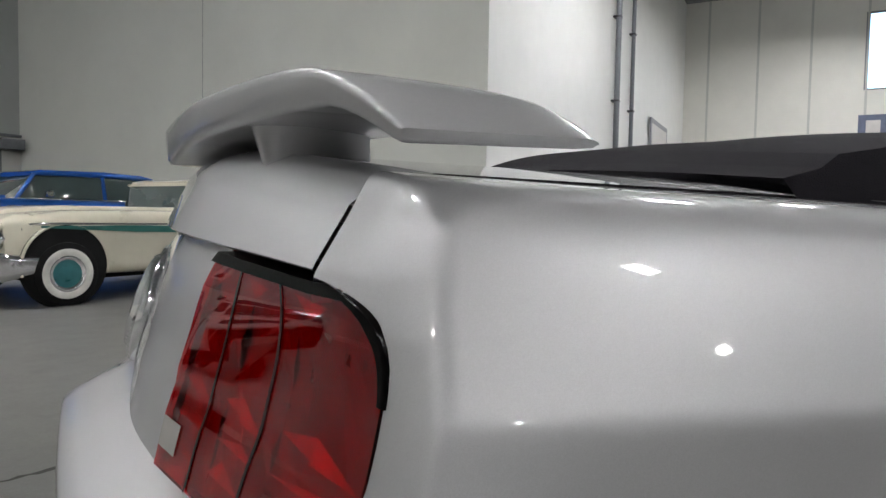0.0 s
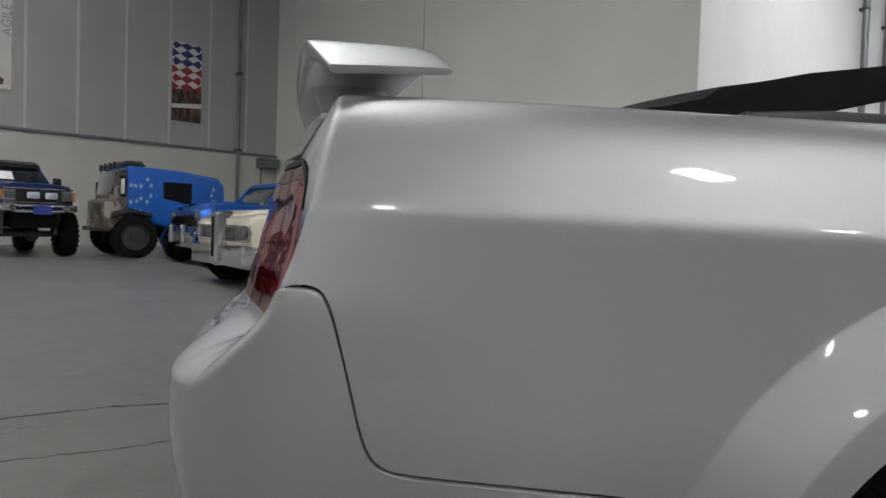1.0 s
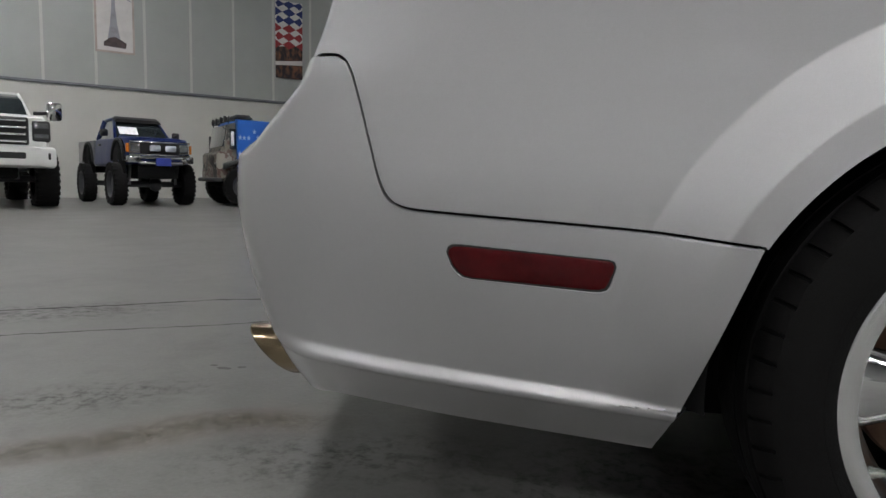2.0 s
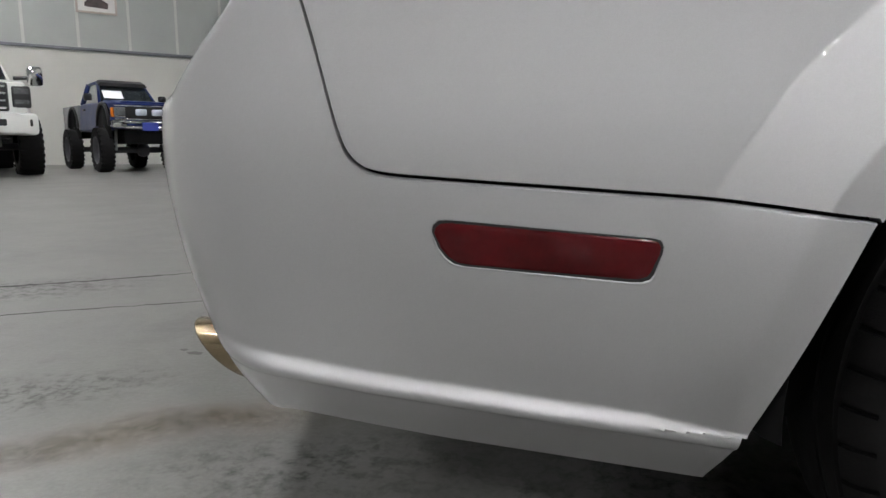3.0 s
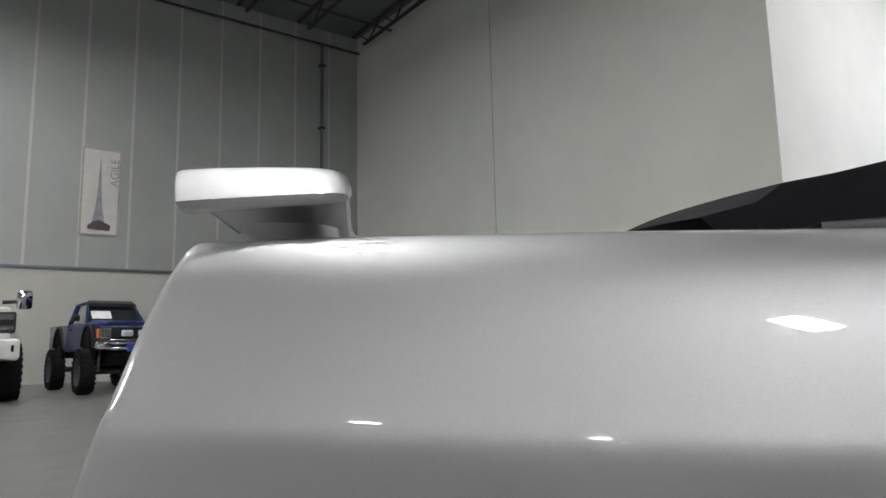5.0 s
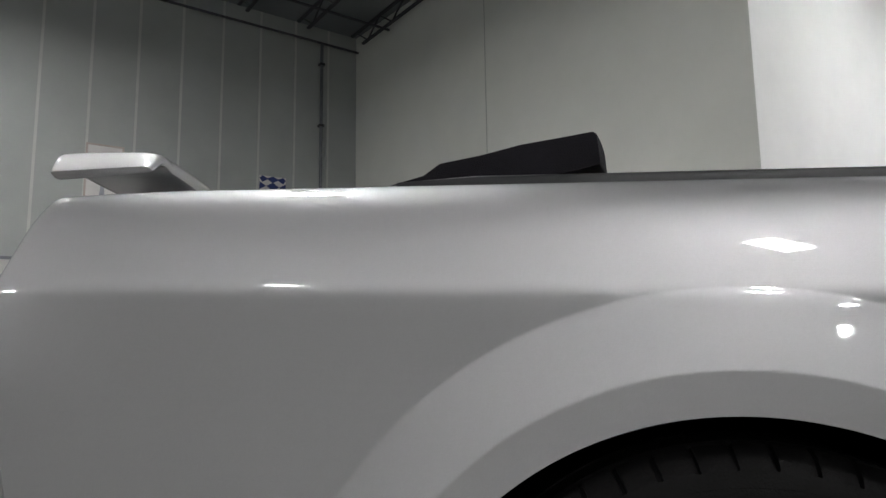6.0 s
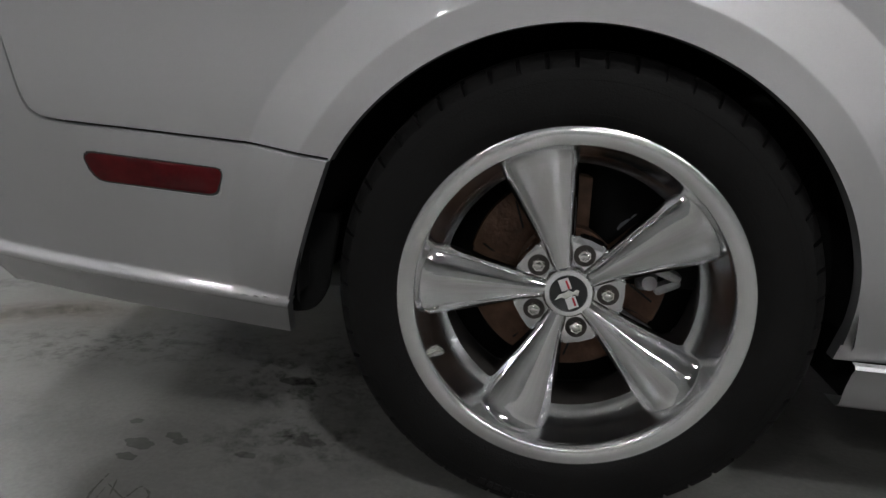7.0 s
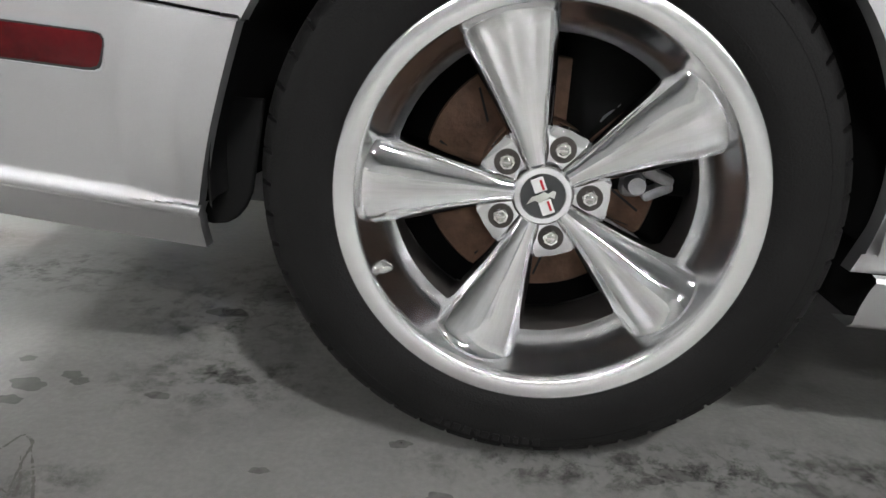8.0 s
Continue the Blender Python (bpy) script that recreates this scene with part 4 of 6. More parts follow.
# rear wing: an arched blade whose ends bend down, on two feet
def build_wing(parent):
    wy = [0.128, 0.140, 0.158, 0.175, 0.192, 0.212, 0.238, 0.275, 0.35, 0.50, 0.63, W]
    top = spline(wy, [0.996, 1.006, 1.020, 1.031, 1.040, 1.047, 1.052, 1.057, 1.063, 1.072, 1.077, 1.080])
    lead = spline(wy, [-0.702, -0.704, -0.710, -0.716, -0.722, -0.728, -0.736, -0.746, -0.767, -0.810, -0.845, -0.885])
    trail = spline(wy, [-0.850, -0.858, -0.870, -0.880, -0.889, -0.897, -0.906, -0.918, -0.940, -0.980, -1.012, -1.068])
    ys = np.r_[0.128, 0.1295, 0.132, np.linspace(0.136, 0.30, 28), np.linspace(0.32, W, 26)]
    cols = []
    for y in ys:
        z, x0, x1 = float(top(y)), float(lead(y)), float(trail(y))
        th = float(np.interp(y, [0.128, 0.1295, 0.132, 0.136, 0.19, 0.26, 0.42, 0.70, W], [0.008, 0.012, 0.015, 0.0165, 0.024, 0.032, 0.039, 0.048, 0.062]))
        dip = 0.014 * float(np.interp(y, [0.135, 0.24], [0.0, 1.0]))
        slope = float(top(y + 0.004) - top(y - 0.004)) / 0.008
        ny, nz = -slope / math.hypot(1, slope), 1 / math.hypot(1, slope)
        loop = [(0.0, -0.55), (0.008, -0.34), (0.03, -0.16), (0.08, -0.03), (0.20, 0.03), (0.45, 0.03), (0.7, 0.03), (0.90, 0.03), (0.955, 0.03), (0.98, 0.02), (0.993, -0.02), (1.0, -0.09), (1.0, -0.25), (0.996, -0.45), (0.990, -0.70), (0.978, -0.88), (0.955, -0.98), (0.91, -1.0), (0.6, -0.94), (0.3, -0.90), (0.1, -0.86), (0.02, -0.76)]
        cols.append([(x0 + (x1 - x0) * a, y + ny * th * b, z + nz * th * b - dip * (1 - a) ** 2) for a, b in loop])
    P = np.array(cols)
    Q = P[::-1][1:].copy()
    Q[:, :, 1] = 2 * W - Q[:, :, 1]
    P = np.concatenate([P, Q], 0)
    P = np.concatenate([P, P[:, :1]], 1)
    bm = grid_bm(P)
    bmesh.ops.remove_doubles(bm, verts=bm.verts, dist=1e-5)
    bmesh.ops.holes_fill(bm, edges=[e for e in bm.edges if e.is_boundary])
    wing = new("rear_wing")
    wing.parent = parent
    tagged(wing, "silver arched rear wing on two feet")
    part("blade", bm, SILVER, wing, sharp=50)
    for side in (1, -1):
        P = []
        for t in np.linspace(0, 1, 10):
            z = 0.972 + 0.076 * t
            flare = (1 - t) ** 2.5
            f0, f1 = -0.812 + 0.014 * flare, -0.915 - 0.03 * t - 0.006 * flare
            th = 0.024 + 0.02 * t ** 2
            y0 = 0.46 - 0.03 * t
            ring = []
            for a in np.linspace(0, 2 * math.pi, 24, endpoint=False):
                sx, sy = math.cos(a), math.sin(a)
                x = (f0 + f1) / 2 + (f0 - f1) / 2 * math.copysign(abs(sx) ** 0.7, sx)
                y = y0 + th * math.copysign(abs(sy) ** 0.6, sy)
                ring.append((x, y if side > 0 else 2 * W - y, z))
            P.append(ring + ring[:1])
        part("foot", grid_bm(np.array(P)), SILVER, wing)


build_wing(car)


# wheels
def build_wheel(parent, name="wheel"):
    """A wheel whose face looks to -y, its hub at the origin."""
    wheel = new(name)
    wheel.parent = parent
    tagged(wheel, "polished five-spoke alloy wheel with black tyre")
    R = 0.326
    CAST_DARK = bpy.data.materials.get("dull_inner_rim") or mat("dull_inner_rim", (0.05, 0.045, 0.042), 0.6, 0.3, vary=0.3)
    prof = [(0.2355, 0.036), (0.2362, 0.027), (0.2385, 0.021), (0.246, 0.0165), (0.262, 0.014), (0.285, 0.0155), (0.300, 0.0185), (0.311, 0.023), (0.3125, 0.024), (0.320, 0.031), (0.328, 0.041), (0.3325, 0.052), (0.3275, 0.0535), (0.3275, 0.0575), (0.3345, 0.0585), (0.3365, 0.072), (0.3375, 0.088), (0.3315, 0.0885), (0.3315, 0.0945), (0.338, 0.095), (0.3385, 0.12), (0.338, 0.16), (0.3365, 0.185), (0.33, 0.205), (0.31, 0.225), (0.27, 0.235), (0.236, 0.225)]
    prof = [(float(np.interp(r, [0.2355, 0.3385], [0.2290, 0.3265])), y) for r, y in prof]
    steps = (0.0, 0.42, 0.84, 0.865, 0.975)
    n = 54 * len(steps)
    P = np.zeros((n, len(prof), 3))
    for i in range(n):
        a = 2 * math.pi * (i // len(steps) + steps[i % len(steps)]) / 54
        for j, (r, y) in enumerate(prof):
            notch = 0.0
            if i % len(steps) >= 3 and 8 <= j <= 11:
                notch = 0.004
            rr = r - notch
            P[i, j] = (rr * math.cos(a), y + (0.004 if notch else 0), max(rr * math.sin(a), -R + 0.001))
    tyre = part("tyre", grid_bm(P, True), RUBBER, wheel, "black rubber tyre with worn tread", sharp=35)
    # raised rings on the side wall
    for r in (0.2470, 0.2865):
        y = 0.0150 if r < 0.27 else 0.0178
        ring = lathe_bm([(r - 0.0015, y + 0.002), (r, y - 0.001), (r + 0.0015, y + 0.002)], 120)
        part("sidewall_rib", ring, RUBBER, tyre)
    # worn raised lettering, too faint to read
    bm = bmesh.new()
    for deg, half in ((249.5, 0.9), (252.0, 0.7), (254.2, 0.9), (256.9, 0.9), (259.4, 0.6), (261.4, 0.9), (264.0, 0.8), (266.4, 0.9), (268.8, 0.6), (271.0, 0.9), (273.6, 0.8)):
        add_box(bm, (0.2835, 0.0160, -0.284 * radians(half)), (0.2935, 0.0190, 0.284 * radians(half)), 0.0008, Matrix.Rotation(-radians(deg), 4, "Y"))
    part("sidewall_lettering", bm, RUBBER, tyre, "faint raised bars of worn lettering", smooth=False)
    # rim
    lip = lathe_bm([(0.2375, 0.034), (0.2405, 0.026), (0.2395, 0.0205), (0.2365, 0.019), (0.2180, 0.0200), (0.2160, 0.0215)], 128)
    part("rim_lip", lip, LIP, wheel, "bright machined rim lip", sharp=40)
    inner = lathe_bm([(0.1855, 0.0975), (0.1885, 0.115), (0.195, 0.15), (0.205, 0.22)], 96)
    part("inner_barrel", inner, CAST_DARK, wheel, "dull dark inner rim")
    barrel = lathe_bm([(0.2160, 0.0215), (0.2145, 0.0240), (0.2125, 0.033), (0.2095, 0.047), (0.2050, 0.063), (0.200, 0.077), (0.194, 0.088), (0.188, 0.0945), (0.1855, 0.0975)], 128)
    part("barrel", barrel, DISH, wheel, "polished rim barrel", sharp=50)
    spoke_prof_r = spline([0.030, 0.05, 0.09, 0.14, 0.185, 0.208], [0.0165, 0.0195, 0.0305, 0.0435, 0.0535, 0.059])
    spoke_mid = spline([0.030, 0.05, 0.09, 0.14, 0.185, 0.208], [0.079, 0.076, 0.069, 0.059, 0.049, 0.045])
    for k in range(5):
        ang = radians(34 + 72 * k)
        rs = np.linspace(0.030, 0.2135, 26)
        P = []
        for r in rs:
            hw, ym = float(spoke_prof_r(r)), float(spoke_mid(r))
            flare = max(0.0, (r - 0.196) / 0.0175)
            hw += 0.006 * flare ** 2
            ym -= 0.004 * flare ** 2
            ring = []
            for t in np.linspace(-1, 1, 17):
                c = math.cos(t * math.pi / 2 * 0.98)
                y = ym + (1 - c ** 0.8) * (0.034 if r > 0.1 else 0.026 + 0.008 * (r - 0.03) / 0.07)
                w = hw * math.sin(t * math.pi / 2) ** 1 if abs(t) < 1 else hw * t
                ring.append((r * math.cos(ang) - w * math.sin(ang), y, r * math.sin(ang) + w * math.cos(ang)))
            first, last = ring[0], ring[-1]
            back = [(last[0], last[1] + 0.03, last[2]), (first[0], first[1] + 0.03, first[2])]
            P.append(ring + back + ring[:1])
        part("spoke", grid_bm(np.array(P)), SPOKE, wheel, sharp=50)
        # lug pad
        al = radians(-2 + 72 * k)
        m = Matrix.Rotation(-al, 4, "Y")
        pad = prism_bm([(0.030, -0.030), (0.060, -0.0255), (0.0785, -0.0245), (0.081, -0.018), (0.079, 0.0), (0.081, 0.018), (0.0785, 0.0245), (0.060, 0.0255), (0.030, 0.030)], 0.089, 0.125, "y", 0.0018)
        bmesh.ops.transform(pad, matrix=m, verts=pad.verts)
        part("lug_pad", pad, CHROME, wheel, sharp=40)
        pos = Vector((0.05715 * math.cos(al), 0, 0.05715 * math.sin(al)))
        well = lathe_bm([(0.0160, 0.0888), (0.0154, 0.0872), (0.0138, 0.0874), (0.0090, 0.0880)], 28)
        bmesh.ops.translate(well, vec=pos, verts=well.verts)
        part("lug_well", well, mat("lug_well_metal", (0.035, 0.030, 0.026), 0.5, 0.1) if k == 0 else bpy.data.materials["lug_well_metal"], wheel, "dark worn lug seat", sharp=30)
        nut = bmesh.new()
        bmesh.ops.create_cone(nut, cap_ends=True, segments=6, radius1=0.0105, radius2=0.0092, depth=0.016, matrix=Matrix.Translation(pos + Vector((0, 0.091, 0))) @ Matrix.Rotation(radians(90), 4, "X") @ Matrix.Rotation(radians(17 * k), 4, "Z"))
        dome = bmesh.ops.create_uvsphere(nut, u_segments=14, v_segments=8, radius=0.0066)["verts"]
        bmesh.ops.transform(nut, matrix=Matrix.Translation(pos + Vector((0, 0.0835, 0))) @ Matrix.Diagonal((1, 0.55, 1, 1)), verts=dome)
        part("lug_nut", nut, STEEL, wheel, "worn hexagonal lug nut", sharp=30)
    hub = lathe_bm([(0.0, 0.075), (0.0005, 0.075), (0.027, 0.0755), (0.0275, 0.0735), (0.0335, 0.0735), (0.036, 0.076), (0.0375, 0.082), (0.041, 0.096), (0.045, 0.12)], 64)
    hubob = part("hub", hub, CHROME, wheel, "chrome hub ring", sharp=35)
    cap = lathe_bm([(0.0, 0.0742), (0.0265, 0.0742), (0.0272, 0.0765)], 48)
    part("centre_cap", cap, mat("cap_black", (0.008, 0.008, 0.009), 0.3, coat=0.5), hubob, "black round centre cap", sharp=40)
    m = Matrix.Translation((0, 0.023, 0)) @ Matrix.Rotation(radians(66), 4, "Y")
    for lo, hi, mt in (((-0.023, 0.0490, -0.0075), (-0.006, 0.0512, 0.0075), "white"), ((0.006, 0.0490, -0.0075), (0.023, 0.0490 + 0.0022, 0.0075), "white"), ((-0.020, 0.0478, 0.0022), (-0.007, 0.0492, 0.0052), "red"), ((0.007, 0.0478, 0.0022), (0.020, 0.0492, 0.0052), "red")):
        bm = box_bm(lo, hi, 0.0006, m)
        mm = bpy.data.materials.get("badge_" + mt) or mat("badge_" + mt, (0.75, 0.75, 0.75) if mt == "white" else (0.45, 0.02, 0.03), 0.3, 0.3)
        part("badge_bar", bm, mm, hubob, mt + " badge bar", smooth=False)
    bm = prism_bm([(-0.020, -0.006), (-0.010, -0.003), (-0.004, -0.007), (0.003, -0.004), (0.008, -0.001), (0.013, -0.004), (0.016, 0.004), (0.012, 0.006), (0.007, 0.003), (0.002, 0.006), (-0.006, 0.003), (-0.013, 0.002)], 0.0462, 0.0486, "y")
    bmesh.ops.transform(bm, matrix=Matrix.Translation((0, 0.023, 0)) @ Matrix.Rotation(radians(-12), 4, "Y"), verts=bm.verts)
    part("badge_bar", bm, STEEL, hubob, "silver plain badge shape", smooth=False)
    a = radians(207.5)
    ca, sa = math.cos(a), math.sin(a)
    bm = tube_bm([(0.210 * ca, 0.054, 0.210 * sa), (0.2035 * ca, 0.047, 0.2035 * sa), (0.203 * ca, 0.0465, 0.203 * sa), (0.198 * ca, 0.040, 0.198 * sa), (0.1975 * ca, 0.0395, 0.1975 * sa), (0.195 * ca, 0.036, 0.195 * sa)], [0.0085, 0.0085, 0.0062, 0.0062, 0.0042, 0.0042], 14)
    part("valve", bm, STEEL, wheel, "short metal tyre valve")
    # the rim is a little smaller than drawn above
    for ob in wheel.children:
        if ob != tyre:
            for o in (ob, *ob.children):
                o.data.transform(Matrix.Diagonal((0.965, 1, 0.965, 1)))
    return wheel


wheel = build_wheel(car)
wheel.location = (0, -0.014, 0.338)

# brake behind the wheel
brake = new("brake")
brake.parent = car
tagged(brake, "rusty brake disc with grey caliper")
brake.location = (0, 0.022, 0.338)
bm = lathe_bm([(0.05, 0.134), (0.075, 0.134), (0.078, 0.150), (0.150, 0.150), (0.152, 0.153), (0.152, 0.172), (0.05, 0.172)], 72)
disc = part("disc", bm, RUST, brake, "rusty brown brake disc", sharp=35)
for k in range(10):
    q = Matrix.Rotation(radians(36 * k + 12), 4, "Y") @ Matrix.Translation((0.116, 0, 0)) @ Matrix.Rotation(radians(24), 4, "Y")
    part("slot", box_bm((-0.022, 0.1490, -0.0016), (0.022, 0.1496, 0.0016), 0, q), SEAM, disc, "dark slot cut in the disc", smooth=False)
for a, r0 in ((38, 0.116), (2, 0.120)):
    bm = bmesh.new()
    m = Matrix.Rotation(-radians(a), 4, "Y") @ Matrix.Translation((r0, 0.138, 0))
    add_box(bm, (-0.018, -0.010, -0.020), (0.014, 0.02, 0.022), 0.010, m)
    for turn, z0 in ((24, 0.012), (-24, -0.026)):
        add_box(bm, (0.000, -0.022, z0), (0.040, 0.004, z0 + 0.015), 0.006, m @ Matrix.Rotation(radians(turn), 4, "Y"))
    bmesh.ops.create_cone(bm, cap_ends=True, segments=20, radius1=0.015, radius2=0.011, depth=0.044, matrix=m @ Matrix.Translation((-0.002, -0.010, 0.0)) @ Matrix.Rotation(radians(90), 4, "X"))
    part("caliper_bracket", bm, CAST, brake, "grey cast caliper bracket", sharp=40)
bm = box_bm((0.10, 0.15, -0.02), (0.165, 0.21, 0.095), 0.014)
part("caliper", bm, CAST, brake, "grey cast caliper", sharp=40)
bm = lathe_bm([(0.0, 0.195), (0.20, 0.195), (0.202, 0.22)], 48)
part("backing_plate", bm, LINER, brake)

# wheel housing
for y0, y1 in ((0.018, 0.30), (2 * W - 0.30, 2 * W - 0.018)):
    bm = lathe_bm([(0.364, y0), (0.376, y0 + 0.02), (0.385, y0 + 0.06), (0.385, y1), (0.05, y1)], 60, arc=(-4, 184)) if y0 < W else lathe_bm([(0.364, y1), (0.376, y1 - 0.02), (0.385, y1 - 0.06), (0.385, y0), (0.05, y0)], 60, arc=(-4, 184))
    bmesh.ops.translate(bm, vec=(ARCH_X, 0, ARCH_Z), verts=bm.verts)
    part("wheel_housing", bm, LINER, car, "black wheel housing liner")
# small bracket at the end of the bumper
bm = prism_bm([(-0.452, 0.300), (-0.446, 0.270), (-0.436, 0.259), (-0.418, 0.255), (-0.399, 0.258), (-0.385, 0.266), (-0.374, 0.280), (-0.365, 0.300), (-0.345, 0.42), (-0.42, 0.42)], 0.115, 0.128, "y", 0.003)
part("splash_bracket", bm, LINER, car, "rounded black liner end behind the bumper")

# sill ahead of the wheel
for flip in (False, True):
    P = []
    for x in np.linspace(0.372, X_FRONT + 1.1, 8):
        end = 0.012 if x < 0.375 else 0.0
        sec = [(0.040, 0.278), (0.030, 0.277), (0.027, 0.272), (0.034, 0.262), (0.044, 0.240), (0.052, 0.212), (0.062, 0.204), (0.10, 0.204)]
        P.append([(x, 2 * W - (y + end) if flip else y + end, z) for y, z in sec])
    part("sill", grid_bm(np.array(P)), SILVER, car, sharp=50)

# folded top
def folded_top(parent):
    P = []
    n = 48
    for k in range(n + 1):
        u = -1 + 2 * k / n
        y = W + u * (W - 0.262)
        e = abs(u)
        c = 1 - e ** 2.0
        x0, x1 = -0.405 - 0.12 * c, -0.108 + 0.055 * c
        zb = 0.983 + 0.034 * c
        h = 0.064 + 0.014 * c
        ring = [(x0, zb + 0.002), (x0 + 0.05, zb + 0.014)]
        for t in (0.25, 0.45, 0.65, 0.85):
            ring.append((x0 + (x1 - x0) * t, zb + h * (0.20 + 0.80 * t ** 0.72) + 0.0025 * math.sin(9 * t + 5 * u)))
        ring += [(x1 - 0.004, zb + h + 0.001), (x1 + 0.001, zb + h - 0.003), (x1 + 0.004, zb + h * 0.32), (x1 + 0.002, zb + h * 0.27), (x1 - 0.02, zb + h * 0.20), (x1 - 0.12, zb - 0.006), (x1 - 0.16, zb - 0.03), (x0 + 0.03, zb - 0.03)]
        row = [(x, y, z) for x, z in ring]
        P.append(row + row[:1])
    bm = grid_bm(np.array(P))
    bmesh.ops.remove_doubles(bm, verts=bm.verts, dist=1e-5)
    bmesh.ops.holes_fill(bm, edges=[e for e in bm.edges if e.is_boundary])
    return part("folded_top", bm, CANVAS, parent, "black canvas convertible top folded down", sharp=60)


folded_top(car)
# black belt moulding
bm = bmesh.new()
P = []
for x in np.linspace(-0.36, X_FRONT + 1.1, 44):
    zt = 0.9605 + float(lift(x, 0.95))
    w = min(1.0, (x + 0.36) / 0.10 + 0.1)
    P.append([(x, 0.116, zt - 0.008), (x, 0.115, zt + 0.004 * w), (x, 0.119, zt + 0.0075 * w), (x, 0.140, zt + 0.0085 * w), (x, 0.20, zt + 0.010)])
part("belt_moulding", grid_bm(np.array(P)), TRIM, car, "matt black belt moulding")

# underbody
bm = bmesh.new()
for lo, hi in (((0.40, 0.10, 0.19), (2.30, 2 * W - 0.10, 0.30)), ((-0.42, 0.34, 0.20), (0.398, 2 * W - 0.34, 0.34)), ((-0.84, 0.16, 0.29), (-0.422, 2 * W - 0.16, 0.40))):
    add_box(bm, lo, hi, 0.01)
part("underbody", bm, LINER, car, "black underbody", smooth=False)


def bucket_seat(at):
    """A plain bucket seat."""
    bm = bmesh.new()
    x, y = at
    add_box(bm, (x - 0.26, y - 0.25, 0.621), (x + 0.28, y + 0.25, 0.76), 0.05)
    add_box(bm, (x - 0.40, y - 0.24, 0.70), (x - 0.24, y + 0.24, 1.16), 0.05)
    return bm


# doors, front wings, bonnet and windscreen ahead
def front_half(flip):
    def column(x, zl):
        rows = 40
        sz = float(s_of_z(zl - float(lift(x, zl))))
        s = sz + (S_END - sz) * np.linspace(0, 1, rows)
        z0 = sec_z(s)
        nose = max(0.0, (x - 2.7) / 0.85)
        y = sec_y(s) + 0.10 * nose ** 2
        z = z0 + lift(np.full(rows, min(x, 1.9)), z0) - 0.10 * max(0.0, x - 1.9) * step01(z0, 0.5, 0.9)
        return np.stack([np.full(rows, x), 2 * W - y if flip else y, z], -1)

    part("door", grid_bm(np.array([column(x, 0.278) for x in np.linspace(X_FRONT + 0.004, 1.78, 20)])), SILVER, car)
    xs = list(np.linspace(1.784, 2.36, 10)) + [2.72 - 0.355 * math.cos(a) for a in np.linspace(0.05, math.pi - 0.05, 40)] + list(np.linspace(3.08, 3.55, 10))
    cols = []
    for x in xs:
        r2 = 0.356 ** 2 - (x - 2.72) ** 2
        cols.append(column(x, 0.33 + math.sqrt(r2) if r2 > 0 else 0.27))
    part("front_wing", grid_bm(np.array(cols)), SILVER, car)
    bm = lathe_bm([(0.357, 0.018), (0.385, 0.06), (0.385, 0.30), (0.05, 0.30)], 40, arc=(-4, 184))
    bmesh.ops.transform(bm, matrix=Matrix.Translation((2.72, 2 * W if flip else 0, 0.33)) @ Matrix.Diagonal((1, -1 if flip else 1, 1, 1)), verts=bm.verts)
    part("wheel_housing", bm, LINER, car)


front_half(False)
front_half(True)
P = []
for x in np.linspace(1.80, 3.55, 24):
    row = []
    for y in np.linspace(0.203, 2 * W - 0.203, 24):
        edge = 0.967 + float(lift(min(x, 1.9), 0.95)) - 0.10 * max(0.0, x - 1.9) - 0.06 * max(0.0, (x - 3.2) / 0.35) ** 2
        row.append((x, y, edge + 0.05 * (1 - ((y - W) / (W - 0.2)) ** 2)))
    P.append(row)
part("bonnet", grid_bm(np.array(P)), SILVER, car)
P = []
for y in np.linspace(0.06, 2 * W - 0.06, 30):
    e = abs((y - W) / (W - 0.06))
    out = 3.68 - 0.20 * e ** 4
    P.append([(out - 0.14, y, 0.80), (out - 0.05, y, 0.78), (out, y, 0.66), (out + 0.01, y, 0.45), (out - 0.03, y, 0.30), (out - 0.12, y, 0.25)])
part("front_bumper", grid_bm(np.array(P)), SILVER, car)
part("windscreen", grid_bm(np.array([[(2.15 - 0.62 * t, 0.24 + 0.10 * t + (2 * W - 0.48 - 0.20 * t) * u, 0.965 + 0.40 * t) for u in np.linspace(0, 1, 16)] for t in np.linspace(0, 1, 6)])), CLEAR_GLASS, car)
part("screen_frame", tube_bm([(2.16, 0.22, 0.955), (1.52, 0.34, 1.37), (1.50, W, 1.385), (1.52, 2 * W - 0.34, 1.37), (2.16, 2 * W - 0.22, 0.955)], 0.025, 8), SILVER, car)
part("cabin_tub", box_bm((0.02, 0.16, 0.32), (1.80, 2 * W - 0.16, 0.62), 0.03), LINER, car)
for x, y in ((1.2, 0.52), (1.2, 2 * W - 0.52)):
    seat = part("seat", bucket_seat((x, y)), LINER, car)
for dx, dy, rz in ((0, 2 * W, 180), (2.72, 0, 0), (2.72, 2 * W, 180)):
    copy_thing(wheel, pose(dx, dy, 0.338, 0, 0, rz))


